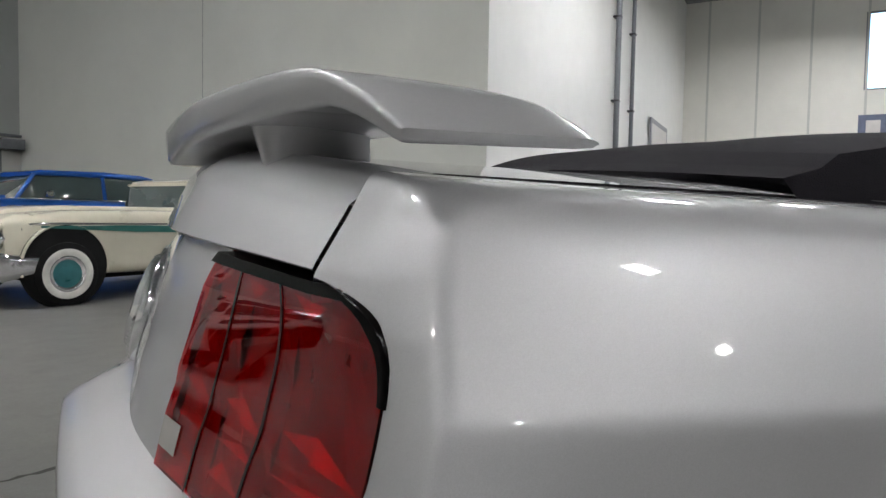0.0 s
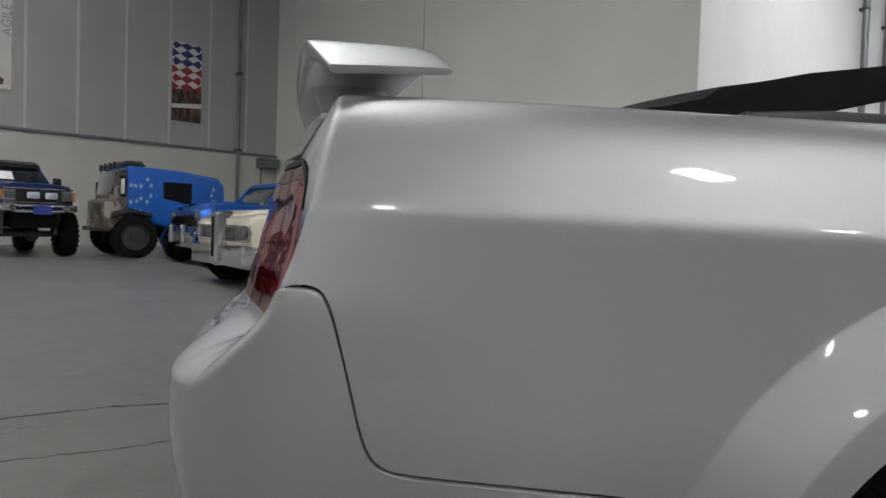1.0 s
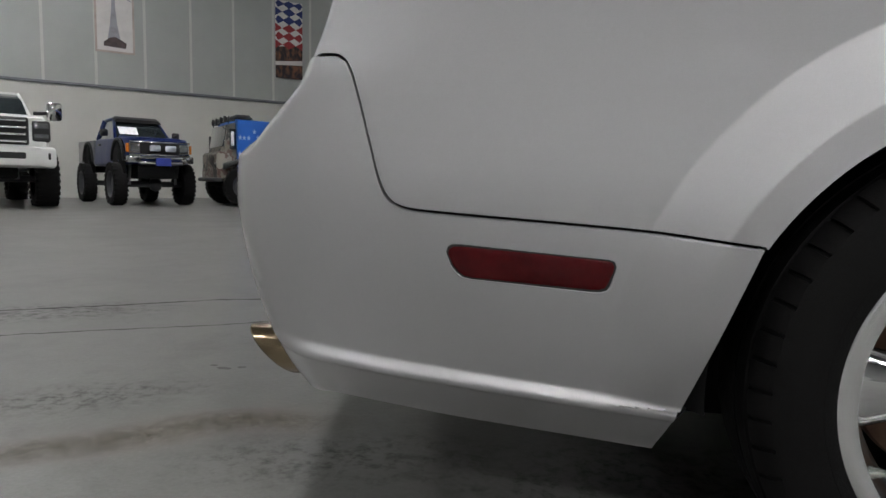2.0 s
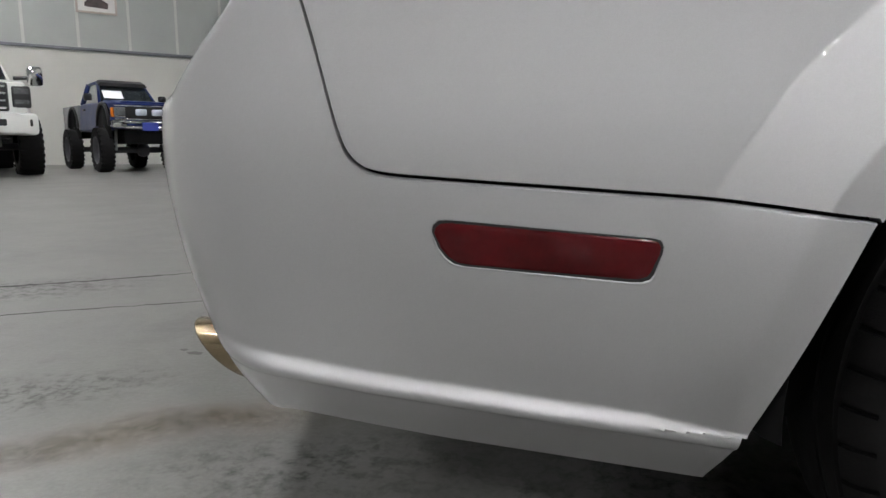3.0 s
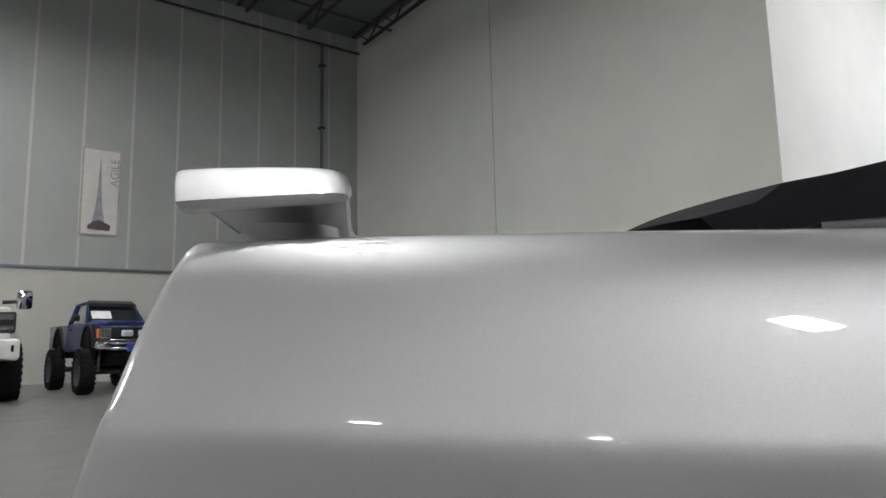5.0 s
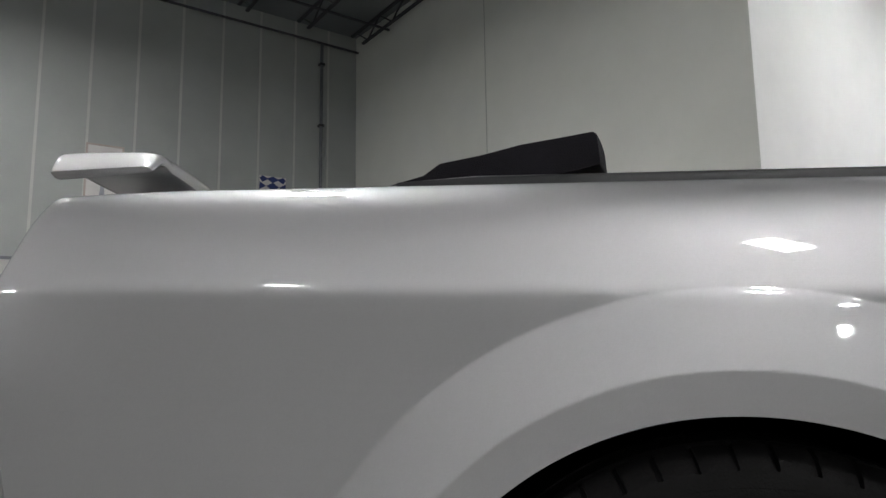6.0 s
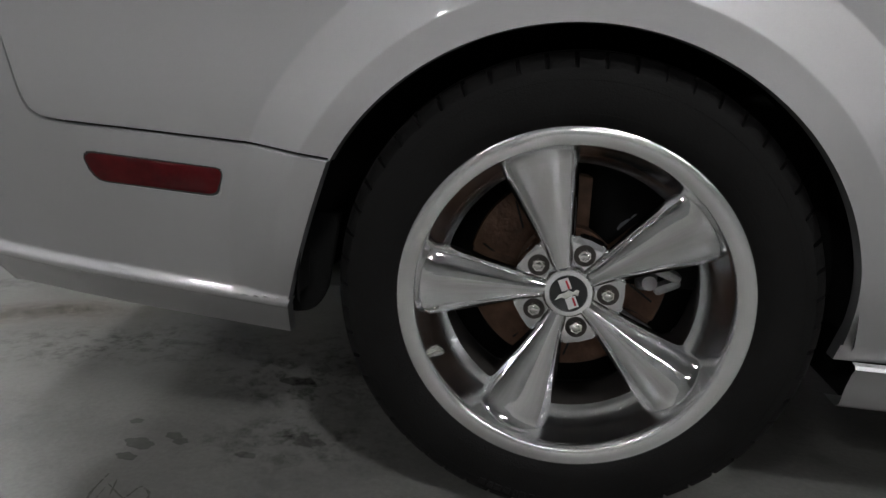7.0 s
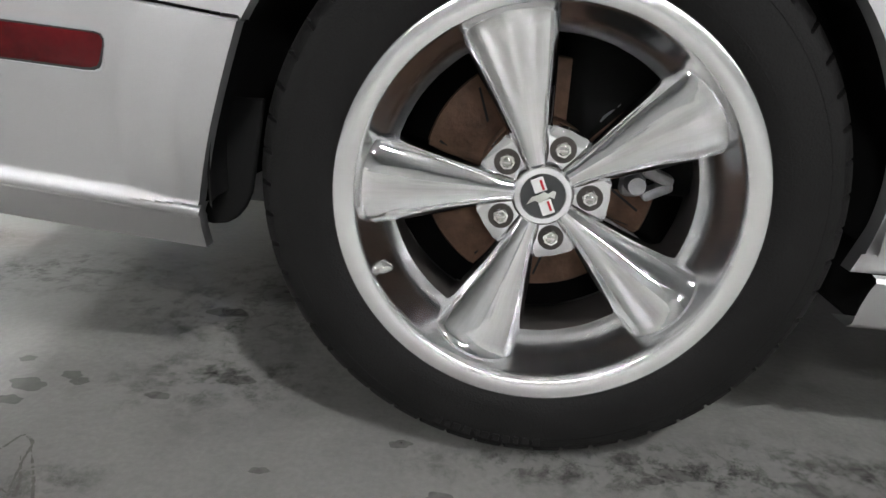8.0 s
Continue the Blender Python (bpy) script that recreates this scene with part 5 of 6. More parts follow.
# ---- the other vehicles ----
CREAM = mat("cream_paint", (0.66, 0.62, 0.50), 0.3, vary=0.06, scale=3, coat=1.0)
TEAL = mat("teal_paint", (0.03, 0.17, 0.15), 0.3, coat=1.0)
TEAL_HUB = mat("teal_hub", (0.05, 0.20, 0.22), 0.3, 0.3)
BLUE = paint_mat("blue_paint", (0.012, 0.10, 0.42), metal=0.5, rough=0.3)
NAVY = mat("navy_paint", (0.007, 0.018, 0.10), 0.35, vary=0.1, scale=3, coat=0.25, spec=0.3)
GREY_PAINT = mat("grey_paint", (0.13, 0.135, 0.15), 0.35, vary=0.1, scale=3, coat=0.8)
WHITE_PAINT = mat("white_paint", (0.75, 0.75, 0.73), 0.3, vary=0.03, scale=3, coat=1.0)
WRAP_BLUE = mat("blue_wrap", (0.012, 0.12, 0.50), 0.4, vary=0.12, scale=4)
STAR_WHITE = mat("star_white", (0.42, 0.50, 0.68), 0.5)
GLASS_DARK = mat("tinted_window", (0.02, 0.025, 0.028), 0.05, vary=0.1, coat=1.0)
GLASS_PALE = mat("pale_window", (0.05, 0.07, 0.068), 0.06, vary=0.2, scale=2, coat=1.0)
WHITEWALL = mat("whitewall_rubber", (0.70, 0.69, 0.64), 0.6)
BRIGHT = mat("bright_chrome", (0.80, 0.80, 0.81), 0.12, 1.0, vary=0.05)
AMBER = mat("amber_lens", (0.55, 0.16, 0.02), 0.2, coat=1.0)
SPOT_GLASS = mat("spot_lamp_glass", (0.62, 0.66, 0.75), 0.25, 0.2)
LAMP_GLASS = mat("headlamp_glass", (0.16, 0.165, 0.17), 0.12, 0.4, vary=0.2, scale=20, coat=1.0)
PAPER = mat("paper_sheet", (0.78, 0.78, 0.78), 0.7)
PLATE_BLUE = mat("plate_blue", (0.03, 0.05, 0.30), 0.5)


def camo_mat():
    m = mat("camo_paint", (0.2, 0.2, 0.2), 0.5)
    nt = m.node_tree
    b = nt.nodes["Principled BSDF"]
    tc = nt.nodes.new("ShaderNodeTexCoord")
    n = nt.nodes.new("ShaderNodeTexNoise")
    n.inputs["Scale"].default_value, n.inputs["Detail"].default_value = 3.2, 3
    nt.links.new(tc.outputs["Object"], n.inputs["Vector"])
    r = nt.nodes.new("ShaderNodeValToRGB")
    r.color_ramp.interpolation = "CONSTANT"
    for p, c in ((0.0, (0.03, 0.028, 0.025)), (0.44, (0.15, 0.135, 0.11)), (0.52, (0.09, 0.05, 0.04)), (0.58, (0.24, 0.23, 0.20))):
        if p == 0.0:
            e = r.color_ramp.elements[0]
        elif p == 0.44:
            e = r.color_ramp.elements[1]
        else:
            e = r.color_ramp.elements.new(p)
        e.position, e.color = p, (*c, 1)
    nt.links.new(n.outputs["Fac"], r.inputs[0])
    nt.links.new(r.outputs[0], b.inputs["Base Color"])
    return m


CAMO = camo_mat()


def hull_bm(secs, n=6):
    """A closed body through cross-sections (x, half width low, half width high, z low, z high, rounding)."""
    P = []
    for x, w0, w1, z0, z1, r in secs:
        ring = []
        r = min(r, (z1 - z0) * 0.45, min(w0, w1) * 0.45)
        for cy, cz, a0 in ((w1 - r, z1 - r, 0), (-w1 + r, z1 - r, 90), (-w0 + r, z0 + r, 180), (w0 - r, z0 + r, 270)):
            for k in range(n):
                a = radians(a0 + 90 * k / (n - 1))
                ring.append((x, cy + r * math.cos(a), cz + r * math.sin(a)))
        P.append(ring + ring[:1])
    bm = grid_bm(np.array(P))
    bmesh.ops.remove_doubles(bm, verts=bm.verts, dist=1e-6)
    bmesh.ops.holes_fill(bm, edges=[e for e in bm.edges if e.is_boundary])
    return bm


def road_wheel(parent, x, y, r, width, style):
    w = new("wheel")
    w.parent = parent
    w.location = (x, y, r)
    s = 1 if y > 0 else -1
    out = s * width / 2
    t = [(r * 0.62, out), (r * 0.72, out * 1.06), (r * 0.9, out * 1.04), (r * 0.975, out * 0.9), (r, out * 0.66), (r, -out * 0.66), (r * 0.975, -out * 0.9), (r * 0.9, -out), (r * 0.6, -out)]
    bm = lathe_bm(t, 48)
    for v in bm.verts:
        v.co.z = max(v.co.z, -r + 0.002)
    tyre = part("tyre", bm, RUBBER, w, sharp=35)
    if style == "white":
        part("whitewall", lathe_bm([(r * 0.57, out * 1.02), (r * 0.62, out * 1.08), (r * 0.77, out * 1.085), (r * 0.79, out * 1.05)], 48), WHITEWALL, tyre, "white side wall ring", sharp=40)
        part("rim", lathe_bm([(0.0, out * 1.1), (r * 0.16, out * 1.08), (r * 0.30, out * 0.98), (r * 0.40, out * 0.92), (r * 0.44, out * 0.90)], 40), TEAL_HUB, w, "teal hub cap", sharp=40)
        part("trim_ring", lathe_bm([(r * 0.44, out * 0.92), (r * 0.48, out * 1.04), (r * 0.55, out * 1.06), (r * 0.58, out * 1.0)], 40), BRIGHT, w, "chrome trim ring", sharp=40)
    else:
        rimr = r * 0.6
        part("rim", lathe_bm([(0.0, out * 0.55), (rimr * 0.3, out * 0.55), (rimr * 0.34, out * 0.45), (rimr * 0.8, out * 0.35), (rimr * 0.92, out * 0.6), (rimr, out * 0.98), (rimr * 1.05, out * 1.0)], 40), BRIGHT if style == "bright" else DARK_STEEL, w, "", sharp=35)
        # tread lugs
        bm = bmesh.new()
        for k in range(26):
            a = 2 * math.pi * k / 26
            for sy in (-1, 1):
                m = Matrix.Rotation(a + 0.06 * sy, 4, "Y") @ Matrix.Translation((r - 0.011, sy * width * 0.33, 0))
                if (m @ Vector((0.012, 0, 0))).z > -r + 0.02:
                    add_box(bm, (-0.02, -width * 0.2, -r * 0.055), (0.0125, width * 0.2, r * 0.055), 0, m)
        part("tread", bm, RUBBER, tyre, smooth=False)
    return w


def vintage_car(body, roof, stripe, label, cream, L1, back, low, rake):
    """An old saloon heading to +x, about 5.3 m long."""
    c = tagged(new("classic_car"), label, "car")
    L0, w, ar = -3.75, 0.97, 0.41 if cream else 0.36
    secs = [(L1 + 0.02, 0.88, 0.84, 0.50, 0.90, 0.08), (L1 - 0.10, 0.93, 0.88, 0.44, 0.96, 0.12), (L1 - 0.35, 0.96, 0.90, 0.36, 0.97, 0.14), (0.70, w, 0.92, 0.32, 1.0, 0.13), (0.1, w, 0.93, 0.30, 1.02, 0.12), (-1.0, w, 0.94, 0.30, 1.02, 0.12), (-2.2, w, 0.93, 0.32, 1.0, 0.12), (-3.2, 0.94, 0.86, 0.40, 0.95, 0.14), (L0, 0.84, 0.74, 0.48, 0.86, 0.12)]
    bm = hull_bm(secs)
    part("body", bm, body, c, sharp=50)
    part("hood", hull_bm([(L1 - 0.05, 0.56, 0.40, 0.88, 0.955, 0.03), (L1 - 0.2, 0.66, 0.46, 0.92, 1.02, 0.05), (0.5, 0.72, 0.50, 0.96, 1.065, 0.05), (back + 0.10, 0.74, 0.52, 0.98, 1.07, 0.04)]), body, c, sharp=50)
    # greenhouse
    top_x = back + 0.16 - rake
    part("roof", hull_bm([(top_x + 0.04, 0.66, 0.56, 1.36, 1.42, 0.03), (top_x - 0.14, 0.70, 0.62, 1.37, 1.455, 0.05), (back - 1.3, 0.72, 0.64, 1.38, 1.48, 0.05), (back - 2.0, 0.70, 0.60, 1.37, 1.46, 0.05), (back - 2.25, 0.66, 0.54, 1.35, 1.42, 0.03)]), roof, c, sharp=50)
    gl = hull_bm([(back + 0.20, 0.46, 0.44, 0.99, 1.03, 0.02), (back + 0.17, 0.60, 0.54, 0.99, 1.08, 0.02), (back + 0.16 - 0.5 * rake, 0.72, 0.62, 1.0, 1.22, 0.04), (top_x + 0.01, 0.80, 0.66, 1.0, 1.38, 0.05), (back - 1.3, 0.81, 0.70, 1.0, 1.40, 0.05), (back - 2.1, 0.80, 0.66, 1.0, 1.38, 0.05), (back - 2.5, 0.78, 0.66, 1.0, 1.12, 0.04)])
    part("window_glass", gl, GLASS_PALE, c, "pale tinted window glass", sharp=50)
    for s in (-1, 1):
        if cream:
            part("dogleg_pillar", tube_bm([(back - 0.34, s * 0.83, 1.02), (back - 0.22, s * 0.80, 1.12), (top_x - 0.14, s * 0.71, 1.385)], 0.03, 8), BRIGHT, c, "chrome windscreen pillar")
            part("vent_frame", tube_bm([(back - 0.34, s * 0.835, 1.02), (back - 0.56, s * 0.80, 1.20), (back - 0.50, s * 0.72, 1.385)], 0.012, 8), BRIGHT, c)
            part("lamp_brow", hull_bm([(L1 + 0.05, 0.24, 0.22, 0.80, 0.86, 0.03), (L1 - 0.25, 0.27, 0.24, 0.80, 0.97, 0.05)]), body, c).location = (0, s * 0.60, 0)
            part("grille_frame", tube_bm([(L1 + 0.045, s * 0.14, 0.625), (L1 + 0.045, s * 0.80, 0.625), (L1 + 0.03, s * 0.86, 0.715), (L1 + 0.045, s * 0.80, 0.805), (L1 + 0.045, s * 0.14, 0.805), (L1 + 0.045, s * 0.14, 0.625)], 0.02, 8), BRIGHT, c, "chrome grille frame")
        for x0, x1 in (() if cream else ((back + 0.16, top_x),)) + ((back - 1.20, back - 1.22), (back - 2.48, back - 2.12)):
            part("pillar", tube_bm([(x0, s * 0.815, 1.02), (x1, s * 0.70, 1.385)], 0.032, 8), BRIGHT if x0 > back and cream else roof, c)
        part("side_spear", tube_bm([(L1 - 0.15, s * 0.955, 0.86), (0.8, s * 0.985, 0.87), (-1.0, s * 0.99, 0.86), (-3.3, s * 0.955, 0.82)], 0.012, 6), BRIGHT, c, "chrome side moulding")
        if stripe:
            moved = part("stripe", hull_bm([(0.95, 0.006, 0.006, 0.825, 0.845, 0.002), (0.0, 0.010, 0.010, 0.775, 0.85, 0.004), (-3.2, 0.010, 0.010, 0.70, 0.81, 0.004)]), stripe, c, "teal side stripe")
            moved.location = (0, s * 0.972, 0)
        part("belt_strip", tube_bm([(back + 0.2, s * 0.935, 1.02), (-3.1, s * 0.935, 1.015)], 0.012, 6), BRIGHT, c, "chrome belt strip")
        # dark wheel openings
        for x in (0.72, -2.3):
            ob = part("wheel_opening", lathe_bm([(0.02, s * 0.05), (ar - 0.01, s * 0.05), (ar + 0.005, s * 0.0)], 40), LINER, c, "dark wheel opening")
            ob.location = (x, s * (w - 0.047), 0.38)
            part("arch_lip", tube_bm([(x + ar * math.cos(a), s * (w - 0.005), 0.38 + ar * math.sin(a)) for a in np.linspace(-0.2, math.pi + 0.2, 24)], 0.016, 6), body, c)
        for x in (0.72, -2.3):
            road_wheel(c, x, s * 0.895, 0.308 if cream else 0.33, 0.20, "white" if cream else "dark")
        # headlamps, two a side
        for k in (0, 1):
            y = s * (0.47 + 0.20 * k) if cream else s * 0.70
            moved = part("headlamp", lathe_bm([(0.0, 0.045), (0.07, 0.035), (0.085, 0.0), (0.10, 0.012), (0.105, -0.08)], 28, axis="x"), LAMP_GLASS, c, "round headlamp")
            moved.location = (L1 + 0.02, y, 0.715 if cream else 0.80)
            if not cream:
                break
        moved = part("mirror", hull_bm([(0.05, 0.05, 0.05, 1.06, 1.13, 0.03), (0.0, 0.07, 0.07, 1.05, 1.15, 0.04), (-0.03, 0.065, 0.065, 1.05, 1.145, 0.03)]), BRIGHT, c, "small chrome door mirror")
        moved.location = (back - 0.25, s * 0.96, 0)
    part("grille_shell", hull_bm([(L1 + 0.02, 0.84, 0.84, 0.61, 0.82, 0.05), (L1 - 0.12, 0.89, 0.89, 0.58, 0.86, 0.06)]), BRIGHT, c, "chrome grille surround", sharp=50)
    bm = bmesh.new()
    add_box(bm, (L1 + 0.012, -0.80, 0.63), (L1 + 0.03, 0.80, 0.80), 0.015)
    part("grille", bm, LINER, c, "dark grille")
    for k in range(7):
        part("grille_bar", box_bm((L1 + 0.022, -0.76 if cream else -0.72, 0.636 + 0.024 * k), (L1 + 0.042, 0.76 if cream else 0.72, 0.645 + 0.024 * k)), BRIGHT, c, smooth=False)
    if cream:
        part("grille_collar", hull_bm([(L1 + 0.15, 0.075, 0.06, 0.32, 0.97, 0.06), (L1 + 0.10, 0.105, 0.09, 0.28, 1.00, 0.08), (L1 - 0.06, 0.11, 0.09, 0.30, 1.0, 0.08)]), BRIGHT, c, "tall chrome grille collar", sharp=50)
        part("collar_inset", box_bm((L1 + 0.14, -0.035, 0.40), (L1 + 0.158, 0.035, 0.92), 0.01), LINER, c)
    else:
        for y in (-0.35, 0.35):
            moved = part("bumper_guard", hull_bm([(L1 + 0.19, 0.05, 0.04, 0.36, 0.66, 0.04), (L1 + 0.08, 0.06, 0.05, 0.36, 0.68, 0.04)]), BRIGHT, c)
            moved.location = (0, y, 0)
    for s0, s1, nm in ((L1 + 0.12, L1 - 0.02, "front"), (L0 - 0.12, L0 + 0.02, "rear")):
        part("bumper", hull_bm([(s0, 0.84, 0.86, 0.30, 0.54, 0.06), ((s0 + s1) / 2, 0.95, 0.965, 0.28, 0.57, 0.07), (s1, 0.985, 0.985, 0.30, 0.56, 0.07), (s1 - 0.22 * (1 if s0 > 0 else -1), 0.985, 0.985, 0.34, 0.54, 0.06)]), BRIGHT, c, "heavy chrome bumper", sharp=50)
    part("floor_pan", box_bm((L0 + 0.4, -0.72, 0.24), (L1 - 0.3, 0.72, 0.42)), LINER, c, smooth=False)
    # a lower body on the same wheels
    for ob in c.children:
        if ob.data is not None and ob.name.split(".")[0] not in ("wheel_opening", "arch_lip"):
            ob.data.transform(Matrix.Diagonal((1, 1, low, 1)))
            ob.location.z *= low
    return c


def place(ob, x, y, az, size=1.0, tall=1.0):
    """Stands a vehicle at x, y with its nose towards the compass angle az (0 is +y, 90 is +x)."""
    ob.matrix_basis = pose(x, y, 0, 0, 0, 90 - az) @ Matrix.Diagonal((size, size, tall, 1))


cream = vintage_car(CREAM, CREAM, TEAL, "cream and teal vintage saloon with heavy chrome front and whitewall tyres", True, 1.20, -1.02, 0.91, 0.10)
place(cream, -2.58, 8.05, -130)
blue_old = vintage_car(BLUE, BLUE, None, "bright blue vintage saloon with chrome bumper", False, 0.92, -0.40, 1.06, 0.30)
place(blue_old, -4.79, 11.54, -129)


def pickup(label, paint, side_paint, lifted, modern):
    """A pickup truck heading to +x, its front axle at x = 0."""
    c = tagged(new("pickup_truck"), label, "pickup truck")
    lift_, w = lifted, 0.70 if not modern else 0.93
    z0 = lift_
    nose = 0.68 if not modern else 0.95
    hood = z0 + (0.56 if not modern else 0.80)
    belt = z0 + (0.60 if not modern else 0.86)
    top = z0 + (1.04 if not modern else 1.36)
    wb = 2.62 if not modern else 3.9
    cab0, cab1 = -0.62, -2.05 if not modern else -2.75
    tail = -wb - 1.05
    part("cab", hull_bm([(nose, w - 0.06, w - 0.08, z0 + 0.10, hood - 0.04, 0.06), (nose - 0.08, w, w - 0.05, z0 + 0.05, hood, 0.07), (cab0 + 0.1, w, w - 0.04, z0, belt - 0.02, 0.06), (cab1, w, w - 0.04, z0, belt, 0.06)]), paint, c, sharp=45)
    part("hood", hull_bm([(nose - 0.03, w - 0.16, w - 0.2, hood - 0.05, hood + 0.005, 0.02), (0.0, w - 0.12, w - 0.16, hood - 0.03, hood + 0.05, 0.03), (cab0 + 0.14, w - 0.10, w - 0.14, hood - 0.02, hood + 0.075, 0.03)]), paint, c, sharp=45)
    part("window_glass", hull_bm([(cab0 + 0.10, w - 0.08, w - 0.10, belt - 0.06, belt, 0.02), (cab0 - 0.22, w - 0.08, w - 0.16, belt - 0.05, top - 0.16, 0.04), (cab0 - 0.42, w - 0.08, w - 0.20, belt - 0.05, top - 0.03, 0.05), (cab1 + 0.2, w - 0.08, w - 0.20, belt - 0.05, top - 0.03, 0.05), (cab1 + 0.02, w - 0.08, w - 0.14, belt - 0.05, belt + 0.1, 0.03)]), GLASS_DARK, c, "dark window glass", sharp=45)
    part("roof", hull_bm([(cab0 - 0.40, w - 0.20, w - 0.24, top - 0.055, top - 0.005, 0.02), (cab0 - 0.6, w - 0.18, w - 0.22, top - 0.05, top + 0.02, 0.03), (cab1 + 0.22, w - 0.18, w - 0.22, top - 0.05, top + 0.01, 0.03), (cab1 + 0.14, w - 0.2, w - 0.24, top - 0.06, top - 0.01, 0.02)]), paint, c, sharp=45)
    for s in (-1, 1):
        part("pillar", tube_bm([(cab0 + 0.10, s * (w - 0.085), belt - 0.02), (cab0 - 0.42, s * (w - 0.205), top - 0.03)], 0.035, 8), paint, c)
        part("pillar", tube_bm([(cab1 + 0.06, s * (w - 0.07), belt - 0.02), (cab1 + 0.20, s * (w - 0.20), top - 0.03)], 0.045, 8), paint, c)
        part("door_handle", box_bm((cab1 + 0.35, s * w - 0.01, belt - 0.16), (cab1 + 0.52, s * w + 0.025, belt - 0.12), 0.006), TRIM, c)
    # bed
    bm = bmesh.new()
    bt = belt - 0.02
    add_box(bm, (tail, -w, z0 + 0.04), (cab1 - 0.06, -w + 0.07, bt), 0.02)
    add_box(bm, (tail, w - 0.07, z0 + 0.04), (cab1 - 0.06, w, bt), 0.02)
    add_box(bm, (tail, -w + 0.072, z0 + 0.04), (tail + 0.06, w - 0.072, bt), 0.015)
    add_box(bm, (cab1 - 0.12, -w + 0.072, z0 + 0.04), (cab1 - 0.06, w - 0.072, bt), 0.015)
    add_box(bm, (tail + 0.062, -w + 0.072, z0 + 0.10), (cab1 - 0.122, w - 0.072, z0 + 0.16))
    part("bed", bm, side_paint, c, sharp=40)
    r = 0.44 if not modern else 0.50
    for x in (0.0, -wb):
        for s in (-1, 1):
            ob = part("wheel_opening", lathe_bm([(0.02, s * 0.01), (r * 1.02, s * 0.01), (r * 1.05, -s * 0.03)], 36), LINER, c, "dark wheel opening")
            ob.location = (x, s * (w - 0.005), z0 + 0.10)
            part("fender_flare", tube_bm([(x + r * 1.06 * math.cos(a), s * (w + 0.02), z0 + 0.08 + r * 1.06 * math.sin(a)) for a in np.linspace(0.05, math.pi - 0.05, 18)], 0.03, 8), TRIM if not modern else paint, c, "wheel arch flare")
            road_wheel(c, x, s * (w + (0.06 if not modern else 0.02)), r, 0.28 if not modern else 0.36, "dark")
        part("axle", tube_bm([(x, -w, r), (x, w, r)], 0.06, 10), DARK_STEEL, c, "dark axle")
        moved = part("differential", lathe_bm([(0.0, -0.16), (0.12, -0.1), (0.15, 0.0), (0.12, 0.1), (0.0, 0.16)], 20), DARK_STEEL, c)
        moved.location = (x, 0.1, r)
    for s in (-0.42, 0.42):
        part("chassis_rail", box_bm((tail + 0.1, s - 0.04, z0 - 0.14), (nose - 0.1, s + 0.04, z0 + 0.02), 0.01), LINER, c, smooth=False)
        part("shock_absorber", tube_bm([(0.12, s * 1.25, r), (0.18, s * 1.2, z0 + 0.1)], 0.035, 8), CAST, c)
    part("skid_plate", box_bm((-0.5, -0.46, z0 - 0.26), (nose - 0.14, 0.46, z0 + 0.02), 0.03), LINER, c, smooth=False)
    # front
    if not modern:
        part("grille", box_bm((nose, -0.44, z0 + 0.24), (nose + 0.02, 0.44, z0 + 0.46), 0.01), TRIM, c, smooth=False)
        part("grille_surround", tube_bm([(nose + 0.02, -0.66, z0 + 0.22), (nose + 0.02, 0.66, z0 + 0.22)], 0.018, 6), BRIGHT, c)
        part("grille_surround", tube_bm([(nose + 0.02, -0.66, z0 + 0.48), (nose + 0.02, 0.66, z0 + 0.48)], 0.018, 6), BRIGHT, c)
        for s in (-1, 1):
            part("headlamp", box_bm((nose - 0.01, s * 0.53 - 0.10, z0 + 0.28), (nose + 0.025, s * 0.53 + 0.10, z0 + 0.42), 0.02), LAMP_GLASS, c, "rectangular headlamp")
            part("indicator", box_bm((nose - 0.12, s * 0.69 - 0.025, z0 + 0.26), (nose + 0.005, s * 0.69 + 0.025, z0 + 0.44), 0.01), AMBER, c, "amber corner lamp")
            moved = part("spot_lamp", hull_bm([(nose + 0.24, 0.11, 0.11, z0 + 0.29, z0 + 0.41, 0.03), (nose + 0.14, 0.10, 0.10, z0 + 0.29, z0 + 0.41, 0.03)]), SPOT_GLASS, c, "rectangular spot lamp")
            moved.location = (0, s * 0.17, 0)
            moved = part("mirror", hull_bm([(0.04, 0.08, 0.08, 0.0, 0.14, 0.03), (-0.04, 0.08, 0.08, 0.0, 0.14, 0.03)]), TRIM, c, "black door mirror")
            moved.location = (cab0 - 0.05, s * (w + 0.12), belt + 0.02)
        for z in (0.06, 0.16):
            part("bumper_tube", tube_bm([(nose + 0.12, -0.5, z0 + z), (nose + 0.18, -0.42, z0 + z), (nose + 0.18, 0.42, z0 + z), (nose + 0.12, 0.5, z0 + z)], 0.028, 10), BRIGHT, c, "chrome tube bumper")
        part("number_plate", box_bm((nose + 0.225, -0.17, z0 + 0.0), (nose + 0.235, 0.17, z0 + 0.16), 0.004), PLATE_BLUE, c, "plain blue number plate", smooth=False)
        P = np.array([[(cab0 + 0.125 - 0.32 * t, y, belt + 0.015 + (top - 0.16 - belt) * t) for y in (-0.50, -0.30, -0.08)] for t in (0.22, 0.50, 0.80)])
        part("windscreen_sheet", grid_bm(P), PAPER, c, "white paper sheet on the windscreen", smooth=False)
